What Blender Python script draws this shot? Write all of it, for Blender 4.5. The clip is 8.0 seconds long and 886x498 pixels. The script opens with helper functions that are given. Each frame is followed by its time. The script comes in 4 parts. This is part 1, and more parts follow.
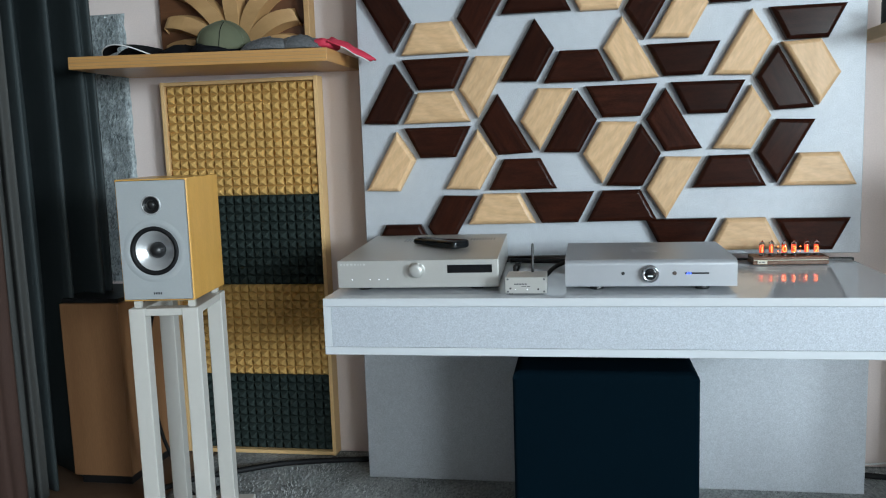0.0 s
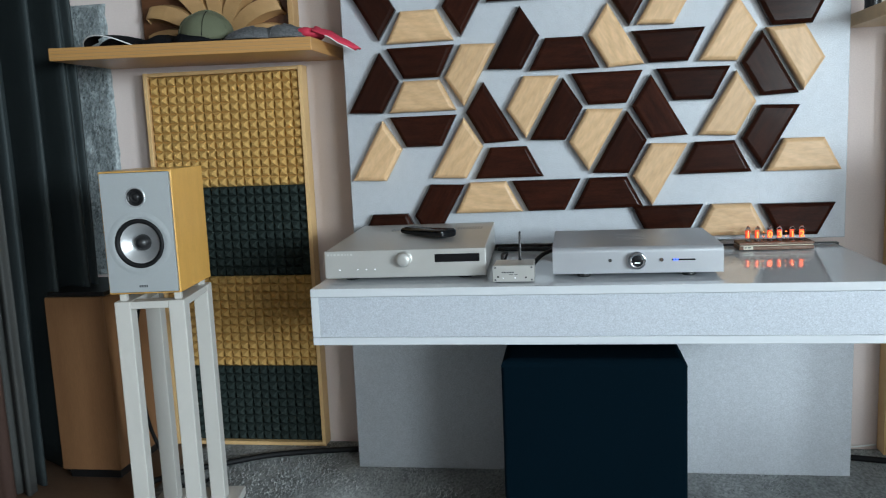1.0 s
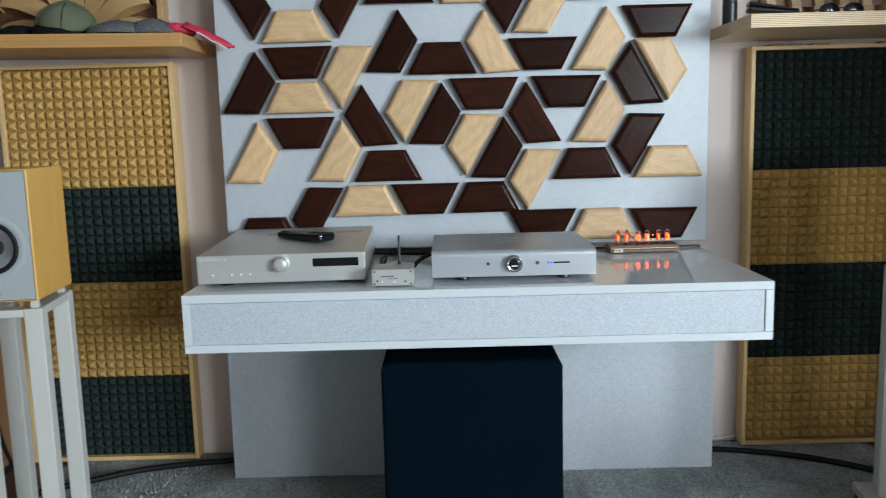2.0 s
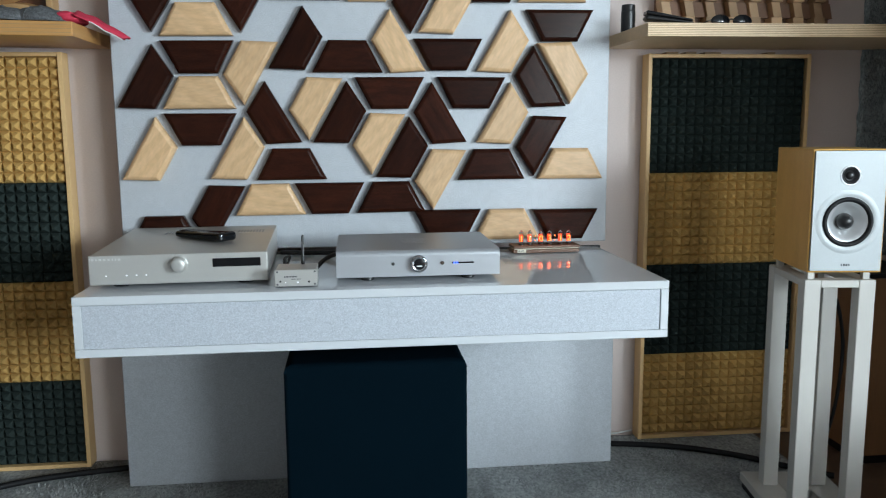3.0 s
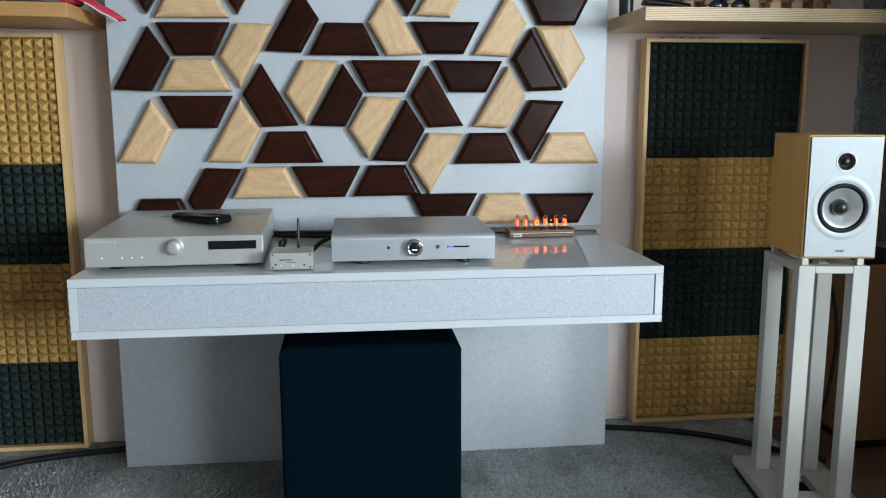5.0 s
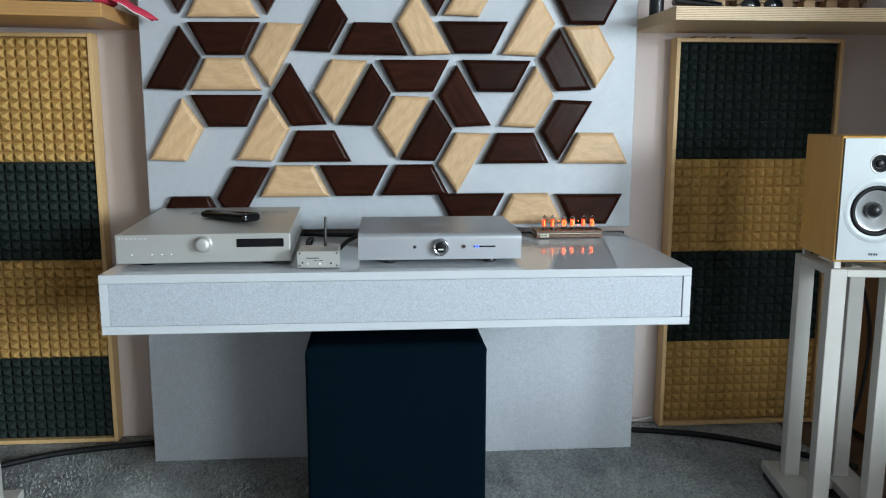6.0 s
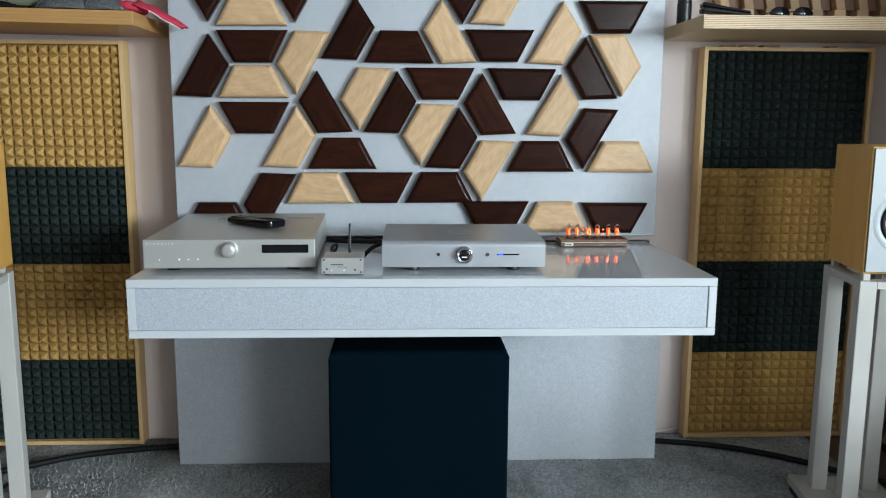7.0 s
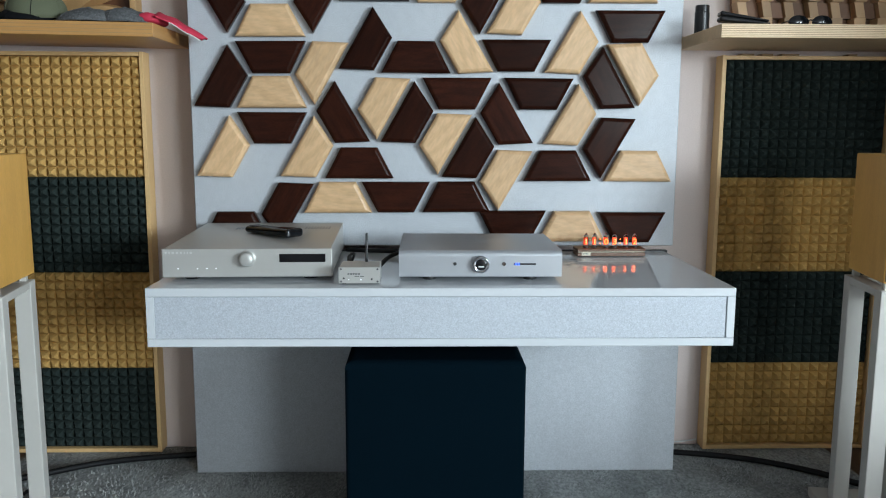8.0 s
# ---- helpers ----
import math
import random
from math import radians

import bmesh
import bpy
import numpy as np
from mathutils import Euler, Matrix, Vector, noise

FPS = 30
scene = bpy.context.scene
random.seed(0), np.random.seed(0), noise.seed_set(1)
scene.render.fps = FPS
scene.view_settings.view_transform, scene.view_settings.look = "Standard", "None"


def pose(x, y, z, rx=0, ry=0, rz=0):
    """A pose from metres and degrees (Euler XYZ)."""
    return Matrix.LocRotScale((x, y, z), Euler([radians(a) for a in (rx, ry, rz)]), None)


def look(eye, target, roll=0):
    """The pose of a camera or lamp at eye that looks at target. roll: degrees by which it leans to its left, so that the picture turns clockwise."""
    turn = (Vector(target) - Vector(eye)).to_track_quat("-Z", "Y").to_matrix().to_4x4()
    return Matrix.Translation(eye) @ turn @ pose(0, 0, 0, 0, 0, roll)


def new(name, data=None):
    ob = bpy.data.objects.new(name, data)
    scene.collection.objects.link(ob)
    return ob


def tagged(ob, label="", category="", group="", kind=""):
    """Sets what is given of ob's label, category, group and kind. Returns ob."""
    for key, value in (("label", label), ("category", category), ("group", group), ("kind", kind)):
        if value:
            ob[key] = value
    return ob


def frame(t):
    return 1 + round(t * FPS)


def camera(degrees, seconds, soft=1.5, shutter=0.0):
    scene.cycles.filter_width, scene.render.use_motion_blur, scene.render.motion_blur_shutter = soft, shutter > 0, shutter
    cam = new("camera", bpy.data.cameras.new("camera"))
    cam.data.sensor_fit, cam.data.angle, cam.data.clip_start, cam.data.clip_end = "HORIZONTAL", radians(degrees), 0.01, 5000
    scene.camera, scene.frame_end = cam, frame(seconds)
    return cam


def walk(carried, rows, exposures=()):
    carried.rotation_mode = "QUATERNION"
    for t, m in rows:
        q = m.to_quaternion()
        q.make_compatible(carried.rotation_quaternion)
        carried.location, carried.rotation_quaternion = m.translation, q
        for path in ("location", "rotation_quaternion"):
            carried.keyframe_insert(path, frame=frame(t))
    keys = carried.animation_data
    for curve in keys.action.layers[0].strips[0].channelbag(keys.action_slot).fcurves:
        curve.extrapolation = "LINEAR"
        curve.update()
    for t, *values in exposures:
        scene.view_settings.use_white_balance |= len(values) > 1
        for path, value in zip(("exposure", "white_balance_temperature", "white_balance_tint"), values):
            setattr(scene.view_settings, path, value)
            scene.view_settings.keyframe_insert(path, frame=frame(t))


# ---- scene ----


# ---------------------------------------------------------------- camera
cam = camera(57.13, 8.0, soft=1.1, shutter=0.3)
PATH = [
    (0.0, -0.0740, -2.036, 1.147, 82.60, 1.93, 9.44),
    (0.5, -0.0745, -2.034, 1.147, 82.13, 2.41, 9.82),
    (1.0, -0.0735, -2.032, 1.146, 81.81, 2.47, 8.49),
    (1.5, -0.0715, -2.026, 1.144, 81.77, 2.14, 5.13),
    (2.0, -0.0735, -2.018, 1.144, 81.79, 1.49, 0.08),
    (2.2, -0.0735, -2.017, 1.144, 81.85, 1.28, -1.43),
    (3.3, -0.0665, -2.013, 1.145, 81.54, 0.24, -7.46),
    (3.5, -0.0640, -2.013, 1.145, 81.44, 0.20, -7.76),
    (4.0, -0.0620, -2.014, 1.146, 81.02, 0.14, -7.93),
    (4.5, -0.0615, -2.016, 1.146, 80.71, 0.17, -7.32),
    (4.7, -0.0610, -2.017, 1.146, 80.58, 0.14, -6.99),
    (5.8, -0.0560, -2.019, 1.146, 80.46, 0.03, -4.78),
    (6.0, -0.0550, -2.019, 1.146, 80.48, -0.07, -4.40),
    (6.5, -0.0545, -2.020, 1.147, 80.65, -0.25, -3.51),
    (7.0, -0.0525, -2.021, 1.148, 80.97, -0.34, -2.59),
    (7.5, -0.0520, -2.021, 1.148, 81.35, -0.29, -1.87),
    (8.0, -0.0500, -2.023, 1.149, 81.61, -0.22, -1.36),
]
walk(cam, [(t, pose(*place)) for t, *place in PATH])

# ---------------------------------------------------------------- light
world = bpy.data.worlds.new("sky")
scene.world = world
world.use_nodes = True
wn = world.node_tree
sky = wn.nodes.new("ShaderNodeTexSky")
sky.sky_type = "NISHITA"
sky.sun_disc = False
sky.sun_elevation = radians(35)
sky.sun_rotation = radians(200)
wn.links.new(sky.outputs[0], wn.nodes["Background"].inputs[0])
wn.nodes["Background"].inputs[1].default_value = 0.12
scene.view_settings.exposure = 0.0


def window_light(name, place, target, wide, high, power, colour):
    lamp = bpy.data.lights.new(name, "AREA")
    lamp.shape = "RECTANGLE"
    lamp.size, lamp.size_y = wide, high
    lamp.energy = power
    lamp.color = colour
    ob = new(name, lamp)
    ob.matrix_world = look(place, target)
    return ob


ROOM_L, ROOM_R, ROOM_B, ROOM_F, ROOM_H = -2.15, 4.4, 0.84, -6.0, 2.6
# Edges of an unseen block added to shade the right side.
BLOCKER_R, BLOCKER_Y = 2.06, -0.87
WIN_Y0, WIN_Y1, WIN_Z0, WIN_Z1 = -5.3, -3.5, 1.10, 2.45
window_light("window_daylight", (ROOM_R + 0.05, (WIN_Y0 + WIN_Y1) / 2, (WIN_Z0 + WIN_Z1) / 2), (0, (WIN_Y0 + WIN_Y1) / 2, 1.5),
             WIN_Y1 - WIN_Y0 - 0.12, WIN_Z1 - WIN_Z0 - 0.12, 530, (0.765, 0.91, 1.0))
WIN2_X0, WIN2_X1, WIN2_Z0, WIN2_Z1 = 2.4, 3.8, 1.1, 2.35
window_light("rear_window_daylight", ((WIN2_X0 + WIN2_X1) / 2, ROOM_F - 0.05, (WIN2_Z0 + WIN2_Z1) / 2), ((WIN2_X0 + WIN2_X1) / 2, 0, 1.5),
             WIN2_X1 - WIN2_X0 - 0.12, WIN2_Z1 - WIN2_Z0 - 0.12, 125, (0.80, 0.94, 1.0))


# ---------------------------------------------------------------- materials
def material(name, colour, rough=0.5, metal=0.0, second=None, scale=8.0, stretch=(1, 1, 1), amount=0.5, fine=0.0, fine_scale=200.0,
             bump=0.0, bump_scale=150.0, coat=0.0, spec=0.5, piece=0.0, rough_var=0.0, kind="noise", sparkle=0.0, sparkle_scale=500.0):
    m = bpy.data.materials.new(name)
    m.use_nodes = True
    nt = m.node_tree
    N, L = nt.nodes, nt.links
    b = N["Principled BSDF"]
    b.inputs["Roughness"].default_value = rough
    b.inputs["Metallic"].default_value = metal
    b.inputs["Coat Weight"].default_value = coat
    b.inputs["Specular IOR Level"].default_value = spec
    b.inputs["Coat Roughness"].default_value = 0.12
    tc = N.new("ShaderNodeTexCoord")
    mp = N.new("ShaderNodeMapping")
    mp.inputs["Scale"].default_value = stretch
    L.new(tc.outputs["Object"], mp.inputs["Vector"])
    src = mp.outputs["Vector"]
    info = N.new("ShaderNodeObjectInfo")
    if piece:
        off = N.new("ShaderNodeVectorMath")
        off.operation = "MULTIPLY_ADD"
        comb = N.new("ShaderNodeCombineXYZ")
        for i in range(3):
            L.new(info.outputs["Random"], comb.inputs[i])
        L.new(comb.outputs[0], off.inputs[0])
        off.inputs[1].default_value = (7.3, 3.1, 5.7)
        L.new(src, off.inputs[2])
        src = off.outputs[0]
    if kind == "wave":
        tex = N.new("ShaderNodeTexWave")
        tex.inputs["Scale"].default_value = scale
        tex.inputs["Distortion"].default_value = 11.0
        tex.wave_type = "RINGS"
        tex.rings_direction = "Y"
        tex.inputs["Detail"].default_value = 1.5
        tex.inputs["Detail Scale"].default_value = 0.5
        fac = tex.outputs["Fac"]
    else:
        tex = N.new("ShaderNodeTexNoise")
        tex.inputs["Scale"].default_value = scale
        tex.inputs["Detail"].default_value = 6.0
        tex.inputs["Roughness"].default_value = 0.6
        fac = tex.outputs["Fac"]
    L.new(src, tex.inputs["Vector"])
    ramp = N.new("ShaderNodeMapRange")
    ramp.inputs["From Min"].default_value = 0.5 - 0.25
    ramp.inputs["From Max"].default_value = 0.5 + 0.25
    ramp.inputs["To Max"].default_value = amount
    L.new(fac, ramp.inputs["Value"])
    mix = N.new("ShaderNodeMix")
    mix.data_type = "RGBA"
    second = second or tuple(c * 0.8 for c in colour)
    mix.inputs[6].default_value = (*colour, 1)
    mix.inputs[7].default_value = (*second, 1)
    L.new(ramp.outputs[0], mix.inputs[0])
    col = mix.outputs[2]
    if fine:
        n2 = N.new("ShaderNodeTexNoise")
        n2.inputs["Scale"].default_value = fine_scale
        n2.inputs["Detail"].default_value = 3.0
        L.new(src, n2.inputs["Vector"])
        r2 = N.new("ShaderNodeMapRange")
        r2.inputs["From Min"].default_value, r2.inputs["From Max"].default_value = 0.3, 0.7
        r2.inputs["To Min"].default_value, r2.inputs["To Max"].default_value = 1 - fine, 1 + fine
        L.new(n2.outputs["Fac"], r2.inputs["Value"])
        mul = N.new("ShaderNodeMix")
        mul.data_type = "RGBA"
        mul.blend_type = "MULTIPLY"
        mul.inputs[0].default_value = 1.0
        L.new(col, mul.inputs[6])
        L.new(r2.outputs[0], mul.inputs[7])
        col = mul.outputs[2]
    if piece:
        hv = N.new("ShaderNodeHueSaturation")
        r3 = N.new("ShaderNodeMapRange")
        r3.inputs["To Min"].default_value, r3.inputs["To Max"].default_value = 1 - piece, 1 + piece
        L.new(info.outputs["Random"], r3.inputs["Value"])
        L.new(r3.outputs[0], hv.inputs["Value"])
        L.new(col, hv.inputs["Color"])
        col = hv.outputs[0]
    L.new(col, b.inputs["Base Color"])
    if rough_var:
        r4 = N.new("ShaderNodeMapRange")
        r4.inputs["To Min"].default_value, r4.inputs["To Max"].default_value = rough - rough_var, rough + rough_var
        L.new(fac, r4.inputs["Value"])
        L.new(r4.outputs[0], b.inputs["Roughness"])
    normal = None
    if bump:
        n3 = N.new("ShaderNodeTexNoise")
        n3.inputs["Scale"].default_value = bump_scale
        n3.inputs["Detail"].default_value = 4.0
        L.new(src, n3.inputs["Vector"])
        bp = N.new("ShaderNodeBump")
        bp.inputs["Strength"].default_value = bump
        bp.inputs["Distance"].default_value = 0.004
        L.new(n3.outputs["Fac"], bp.inputs["Height"])
        normal = bp.outputs[0]
    if sparkle:
        cell = N.new("ShaderNodeTexVoronoi")
        cell.inputs["Scale"].default_value = sparkle_scale
        L.new(src, cell.inputs["Vector"])
        tip = N.new("ShaderNodeVectorMath")
        tip.operation = "MULTIPLY_ADD"
        L.new(cell.outputs["Color"], tip.inputs[0])
        tip.inputs[1].default_value = (sparkle, sparkle, sparkle)
        tip.inputs[2].default_value = (-sparkle / 2, -sparkle / 2, -sparkle / 2)
        if normal is None:
            normal = N.new("ShaderNodeNewGeometry").outputs["Normal"]
        total = N.new("ShaderNodeVectorMath")
        L.new(normal, total.inputs[0])
        L.new(tip.outputs[0], total.inputs[1])
        unit = N.new("ShaderNodeVectorMath")
        unit.operation = "NORMALIZE"
        L.new(total.outputs[0], unit.inputs[0])
        normal = unit.outputs[0]
    if normal is not None:
        L.new(normal, b.inputs["Normal"])
    return m


def glow(name, colour, strength):
    m = bpy.data.materials.new(name)
    m.use_nodes = True
    b = m.node_tree.nodes["Principled BSDF"]
    b.inputs["Base Color"].default_value = (*colour, 1)
    b.inputs["Emission Color"].default_value = (*colour, 1)
    b.inputs["Emission Strength"].default_value = strength
    return m


def clear_glass(name):
    m = bpy.data.materials.new(name)
    m.use_nodes = True
    b = m.node_tree.nodes["Principled BSDF"]
    b.inputs["Base Color"].default_value = (1, 1, 1, 1)
    b.inputs["Roughness"].default_value = 0.02
    b.inputs["Transmission Weight"].default_value = 1.0
    b.inputs["IOR"].default_value = 1.2
    return m


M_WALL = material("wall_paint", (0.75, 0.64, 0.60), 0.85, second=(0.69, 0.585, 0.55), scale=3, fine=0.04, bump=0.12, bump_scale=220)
# Wall paint darkened for the unseen walls, so less light bounces.
M_WALLREST = material("wall_paint_darkened", (0.30, 0.28, 0.27), 0.85, scale=3, fine=0.04)
# Unseen ceiling, greyed to weaken the ambient fill.
M_CEIL = material("ceiling_paint", (0.50, 0.49, 0.48), 0.9, scale=2, amount=0.3)
M_LAMINATE = material("brown_laminate", (0.16, 0.095, 0.06), 0.4, second=(0.10, 0.06, 0.04), scale=6, stretch=(1, 9, 1), fine=0.15, fine_scale=60, bump=0.05)
M_CARPET = material("grey_plush", (0.50, 0.52, 0.52), 0.95, second=(0.115, 0.122, 0.122), spec=0.1, scale=3.4, stretch=(1.0, 0.55, 1), amount=1.0, fine=0.34, fine_scale=120, bump=0.5, bump_scale=170)
M_PILE = material("grey_carpet_pile", (0.56, 0.585, 0.585), 0.9, second=(0.22, 0.23, 0.23), spec=0.1, scale=5.0, stretch=(1.0, 0.6, 1), amount=1.0, fine=0.3, fine_scale=90)
M_SILVER = material("silver_glitter_board", (0.50, 0.525, 0.56), 0.50, 0.12, second=(0.43, 0.455, 0.485), scale=38, amount=0.7, fine=0.14, fine_scale=300, bump=0.12, bump_scale=380, rough_var=0.08, sparkle=0.10, sparkle_scale=420)
M_SILVER_FRONT = material("silver_glitter_front", (0.485, 0.515, 0.56), 0.55, 0.06, second=(0.40, 0.43, 0.475), scale=120, amount=0.5, fine=0.16, fine_scale=330, bump=0.15, bump_scale=420, rough_var=0.1, sparkle=0.22, sparkle_scale=420)
M_GLOSS = material("white_gloss", (0.58, 0.605, 0.63), 0.04, scale=4, amount=0.08, coat=0.0)
M_DARKTILE = material("dark_stained_wood", (0.036, 0.0100, 0.0052), 0.21, second=(0.014, 0.0044, 0.003), scale=9, stretch=(1, 1, 7), amount=1.0, fine=0.2, fine_scale=90, bump=0.05, piece=0.3, coat=0.05, spec=0.10)
M_LIGHTTILE = material("pale_maple", (0.63, 0.41, 0.225), 0.42, second=(0.48, 0.285, 0.135), scale=11.0, stretch=(0.30, 1, 1.0), amount=0.24, fine=0.10, fine_scale=120, bump=0.03, piece=0.09, kind="wave")
M_PLY = material("varnished_pine", (0.57, 0.305, 0.105), 0.4, second=(0.44, 0.22, 0.068), scale=5, stretch=(0.6, 1, 22), amount=0.8, fine=0.06, fine_scale=60, coat=0.15)
M_PLYPALE = material("pale_plywood", (0.72, 0.54, 0.34), 0.45, second=(0.62, 0.45, 0.26), scale=6, stretch=(0.8, 1, 1), amount=0.7, fine=0.05, fine_scale=60)
M_PLYLINE = material("plywood_glue_line", (0.38, 0.235, 0.115), 0.6, scale=20)
M_FRAME = material("pine_batten", (0.74, 0.49, 0.235), 0.5, second=(0.63, 0.39, 0.165), scale=6, stretch=(5, 5, 0.6), amount=0.7, fine=0.06)
M_TAN = material("tan_foam", (0.55, 0.337, 0.113), 0.95, second=(0.46, 0.275, 0.086), spec=0.15, scale=5, fine=0.12, fine_scale=420, bump=0.3, bump_scale=500)
M_BLACKFOAM = material("charcoal_foam", (0.026, 0.036, 0.033), 0.95, second=(0.018, 0.027, 0.025), spec=0.1, scale=5, fine=0.2, fine_scale=420, bump=0.3, bump_scale=500)
M_STAND = material("white_enamel", (0.525, 0.505, 0.47), 0.42, second=(0.475, 0.455, 0.42), scale=6, amount=0.5, bump=0.03)
M_RUBBER = material("black_rubber", (0.007, 0.007, 0.008), 0.6, spec=0.25, scale=30)
M_BEECH = material("honey_beech_veneer", (0.72, 0.405, 0.105), 0.35, second=(0.58, 0.295, 0.062), scale=6, stretch=(4, 4, 0.7), amount=0.8, fine=0.07, fine_scale=140, coat=0.25)
M_BAFFLE = material("satin_silver_baffle", (0.415, 0.44, 0.45), 0.5, 0.25, scale=3, amount=0.15, fine=0.02)
M_CONE = material("aluminium_cone", (0.66, 0.67, 0.68), 0.34, 0.7, scale=10, amount=0.1)
M_BLACK = material("black_plastic", (0.013, 0.013, 0.014), 0.35, scale=20, rough_var=0.06)
M_GREYPLASTIC = material("grey_plastic", (0.10, 0.10, 0.105), 0.45, scale=20)
M_TOWER = material("cherry_veneer", (0.31, 0.155, 0.072), 0.45, second=(0.235, 0.112, 0.05), scale=3, stretch=(5, 5, 0.5), amount=0.9, fine=0.08, fine_scale=100)
M_SUB = material("black_cloth_cover", (0.0012, 0.0058, 0.0100), 0.85, second=(0.0008, 0.0042, 0.0074), spec=0.02, scale=4, fine=0.2, fine_scale=500, bump=0.2, bump_scale=600)
M_CHAMPAGNE = material("champagne_aluminium", (0.56, 0.555, 0.53), 0.40, 0.55, scale=3, stretch=(0.3, 6, 6), amount=0.25, fine=0.03, fine_scale=400)
M_ALU = material("brushed_aluminium", (0.47, 0.49, 0.52), 0.38, 0.6, scale=3, stretch=(0.3, 6, 6), amount=0.25, fine=0.03, fine_scale=400)
M_GREYALU = material("shaded_aluminium", (0.30, 0.315, 0.335), 0.45, 0.5, scale=5, amount=0.1)
M_CHROME = material("polished_chrome", (0.42, 0.44, 0.47), 0.10, 1.0, scale=5, amount=0.05)
M_DISPLAY = material("smoked_display", (0.006, 0.007, 0.009), 0.12, scale=5)
# Pale colour for the bright reflection on the chrome knob.
M_GLINT = material("pale_glint", (0.75, 0.75, 0.74), 0.5, scale=5)
M_FAINTINK = material("faint_print", (0.70, 0.70, 0.68), 0.45, 0.3, scale=5)
M_DARKINK = material("dark_print", (0.05, 0.055, 0.06), 0.5, scale=5)
M_WALNUT = material("oiled_walnut", (0.13, 0.055, 0.025), 0.4, second=(0.08, 0.032, 0.014), scale=6, stretch=(1, 6, 12), amount=0.9)
M_STRIP = material("grey_marbled_fabric", (0.16, 0.19, 0.195), 0.9, second=(0.45, 0.49, 0.50), spec=0.15, scale=24, stretch=(1.5, 1, 0.6), amount=0.9, fine=0.5, fine_scale=120, bump=1.0, bump_scale=90)
M_PILEPALE = material("pale_grey_pile", (0.50, 0.55, 0.56), 0.9, second=(0.22, 0.25, 0.26), spec=0.15, scale=30, amount=0.9)
M_CURTAIN = material("dark_teal_velvet", (0.040, 0.050, 0.052), 0.55, second=(0.015, 0.021, 0.023), spec=0.15, scale=3, fine=0.12, fine_scale=200)
M_CURTAIN_GREY = material("grey_satin_drape", (0.060, 0.061, 0.058), 0.65, second=(0.028, 0.028, 0.027), spec=0.2, scale=3, stretch=(3, 3, 0.4), fine=0.1)
M_CURTAIN_BROWN = material("mauve_brown_drape", (0.050, 0.027, 0.021), 0.8, second=(0.032, 0.018, 0.014), spec=0.2, scale=3, stretch=(3, 3, 0.4), fine=0.1)
M_OLIVE = material("olive_cotton", (0.115, 0.125, 0.075), 0.85, scale=15, fine=0.12, fine_scale=500, bump=0.2, bump_scale=500)
M_MELANGE = material("grey_melange_knit", (0.17, 0.175, 0.18), 0.9, second=(0.03, 0.032, 0.035), scale=160, amount=1.0, fine=0.3, fine_scale=400, bump=0.4, bump_scale=300)
M_BLACKCLOTH = material("black_cotton", (0.007, 0.0075, 0.009), 0.9, spec=0.1, scale=20, fine=0.2, fine_scale=400)
M_RED = material("crimson_cotton", (0.55, 0.028, 0.065), 0.75, scale=15, fine=0.08, fine_scale=500)
M_WHITECLOTH = material("white_piping", (0.72, 0.71, 0.70), 0.8, scale=20)
M_CARVED = material("carved_pine", (0.51, 0.31, 0.14), 0.5, second=(0.36, 0.20, 0.08), scale=5, stretch=(1, 1, 3), amount=0.8, fine=0.06)
M_BLOCKS = material("mixed_wood_blocks", (0.60, 0.39, 0.22), 0.55, second=(0.45, 0.28, 0.15), scale=8, amount=0.7, piece=0.35)
M_BLOCKDARK = material("brown_wood_block", (0.26, 0.135, 0.075), 0.55, second=(0.18, 0.09, 0.05), scale=8, amount=0.7, piece=0.2)
M_NEON = glow("neon_orange", (1.0, 0.17, 0.03), 4.0)
# Faint emission that draws the digits' halo.
M_NEONHALO = glow("neon_halo_glow", (1.0, 0.12, 0.03), 0.10)
M_BLUE = glow("blue_led", (0.03, 0.09, 1.0), 4.0)
M_WHITELED = glow("white_led", (0.9, 0.95, 1.0), 0.7)
M_TUBE = clear_glass("tube_glass")
M_PVC = material("white_pvc", (0.78, 0.78, 0.77), 0.35, scale=5, amount=0.1)
M_PAPER = material("cream_label", (0.62, 0.57, 0.46), 0.6, scale=30)


# ---------------------------------------------------------------- mesh helpers
def mesh_of(bm, name, mat, smooth=False):
    me = bpy.data.meshes.new(name)
    bmesh.ops.recalc_face_normals(bm, faces=bm.faces[:])
    bm.to_mesh(me)
    bm.free()
    me.materials.append(mat)
    if smooth:
        for p in me.polygons:
            p.use_smooth = True
    return me


def part(name, bm, mat, parent, label="", smooth=False, at=None):
    ob = new(name, mesh_of(bm, name, mat, smooth))
    ob.parent = parent
    if at is not None:
        ob.matrix_basis = at
    if label:
        tagged(ob, label)
    return ob


def thing(name, label, category, m=None, group="", kind=""):
    ob = new(name)
    ob.empty_display_size = 0.05
    if m is not None:
        ob.matrix_basis = m
    return tagged(ob, label, category, group, kind)


def solid(name, bm, mat, label, category, m=None, kind="", smooth=False):
    ob = new(name, mesh_of(bm, name, mat, smooth))
    if m is not None:
        ob.matrix_basis = m
    return tagged(ob, label, category, "", kind)


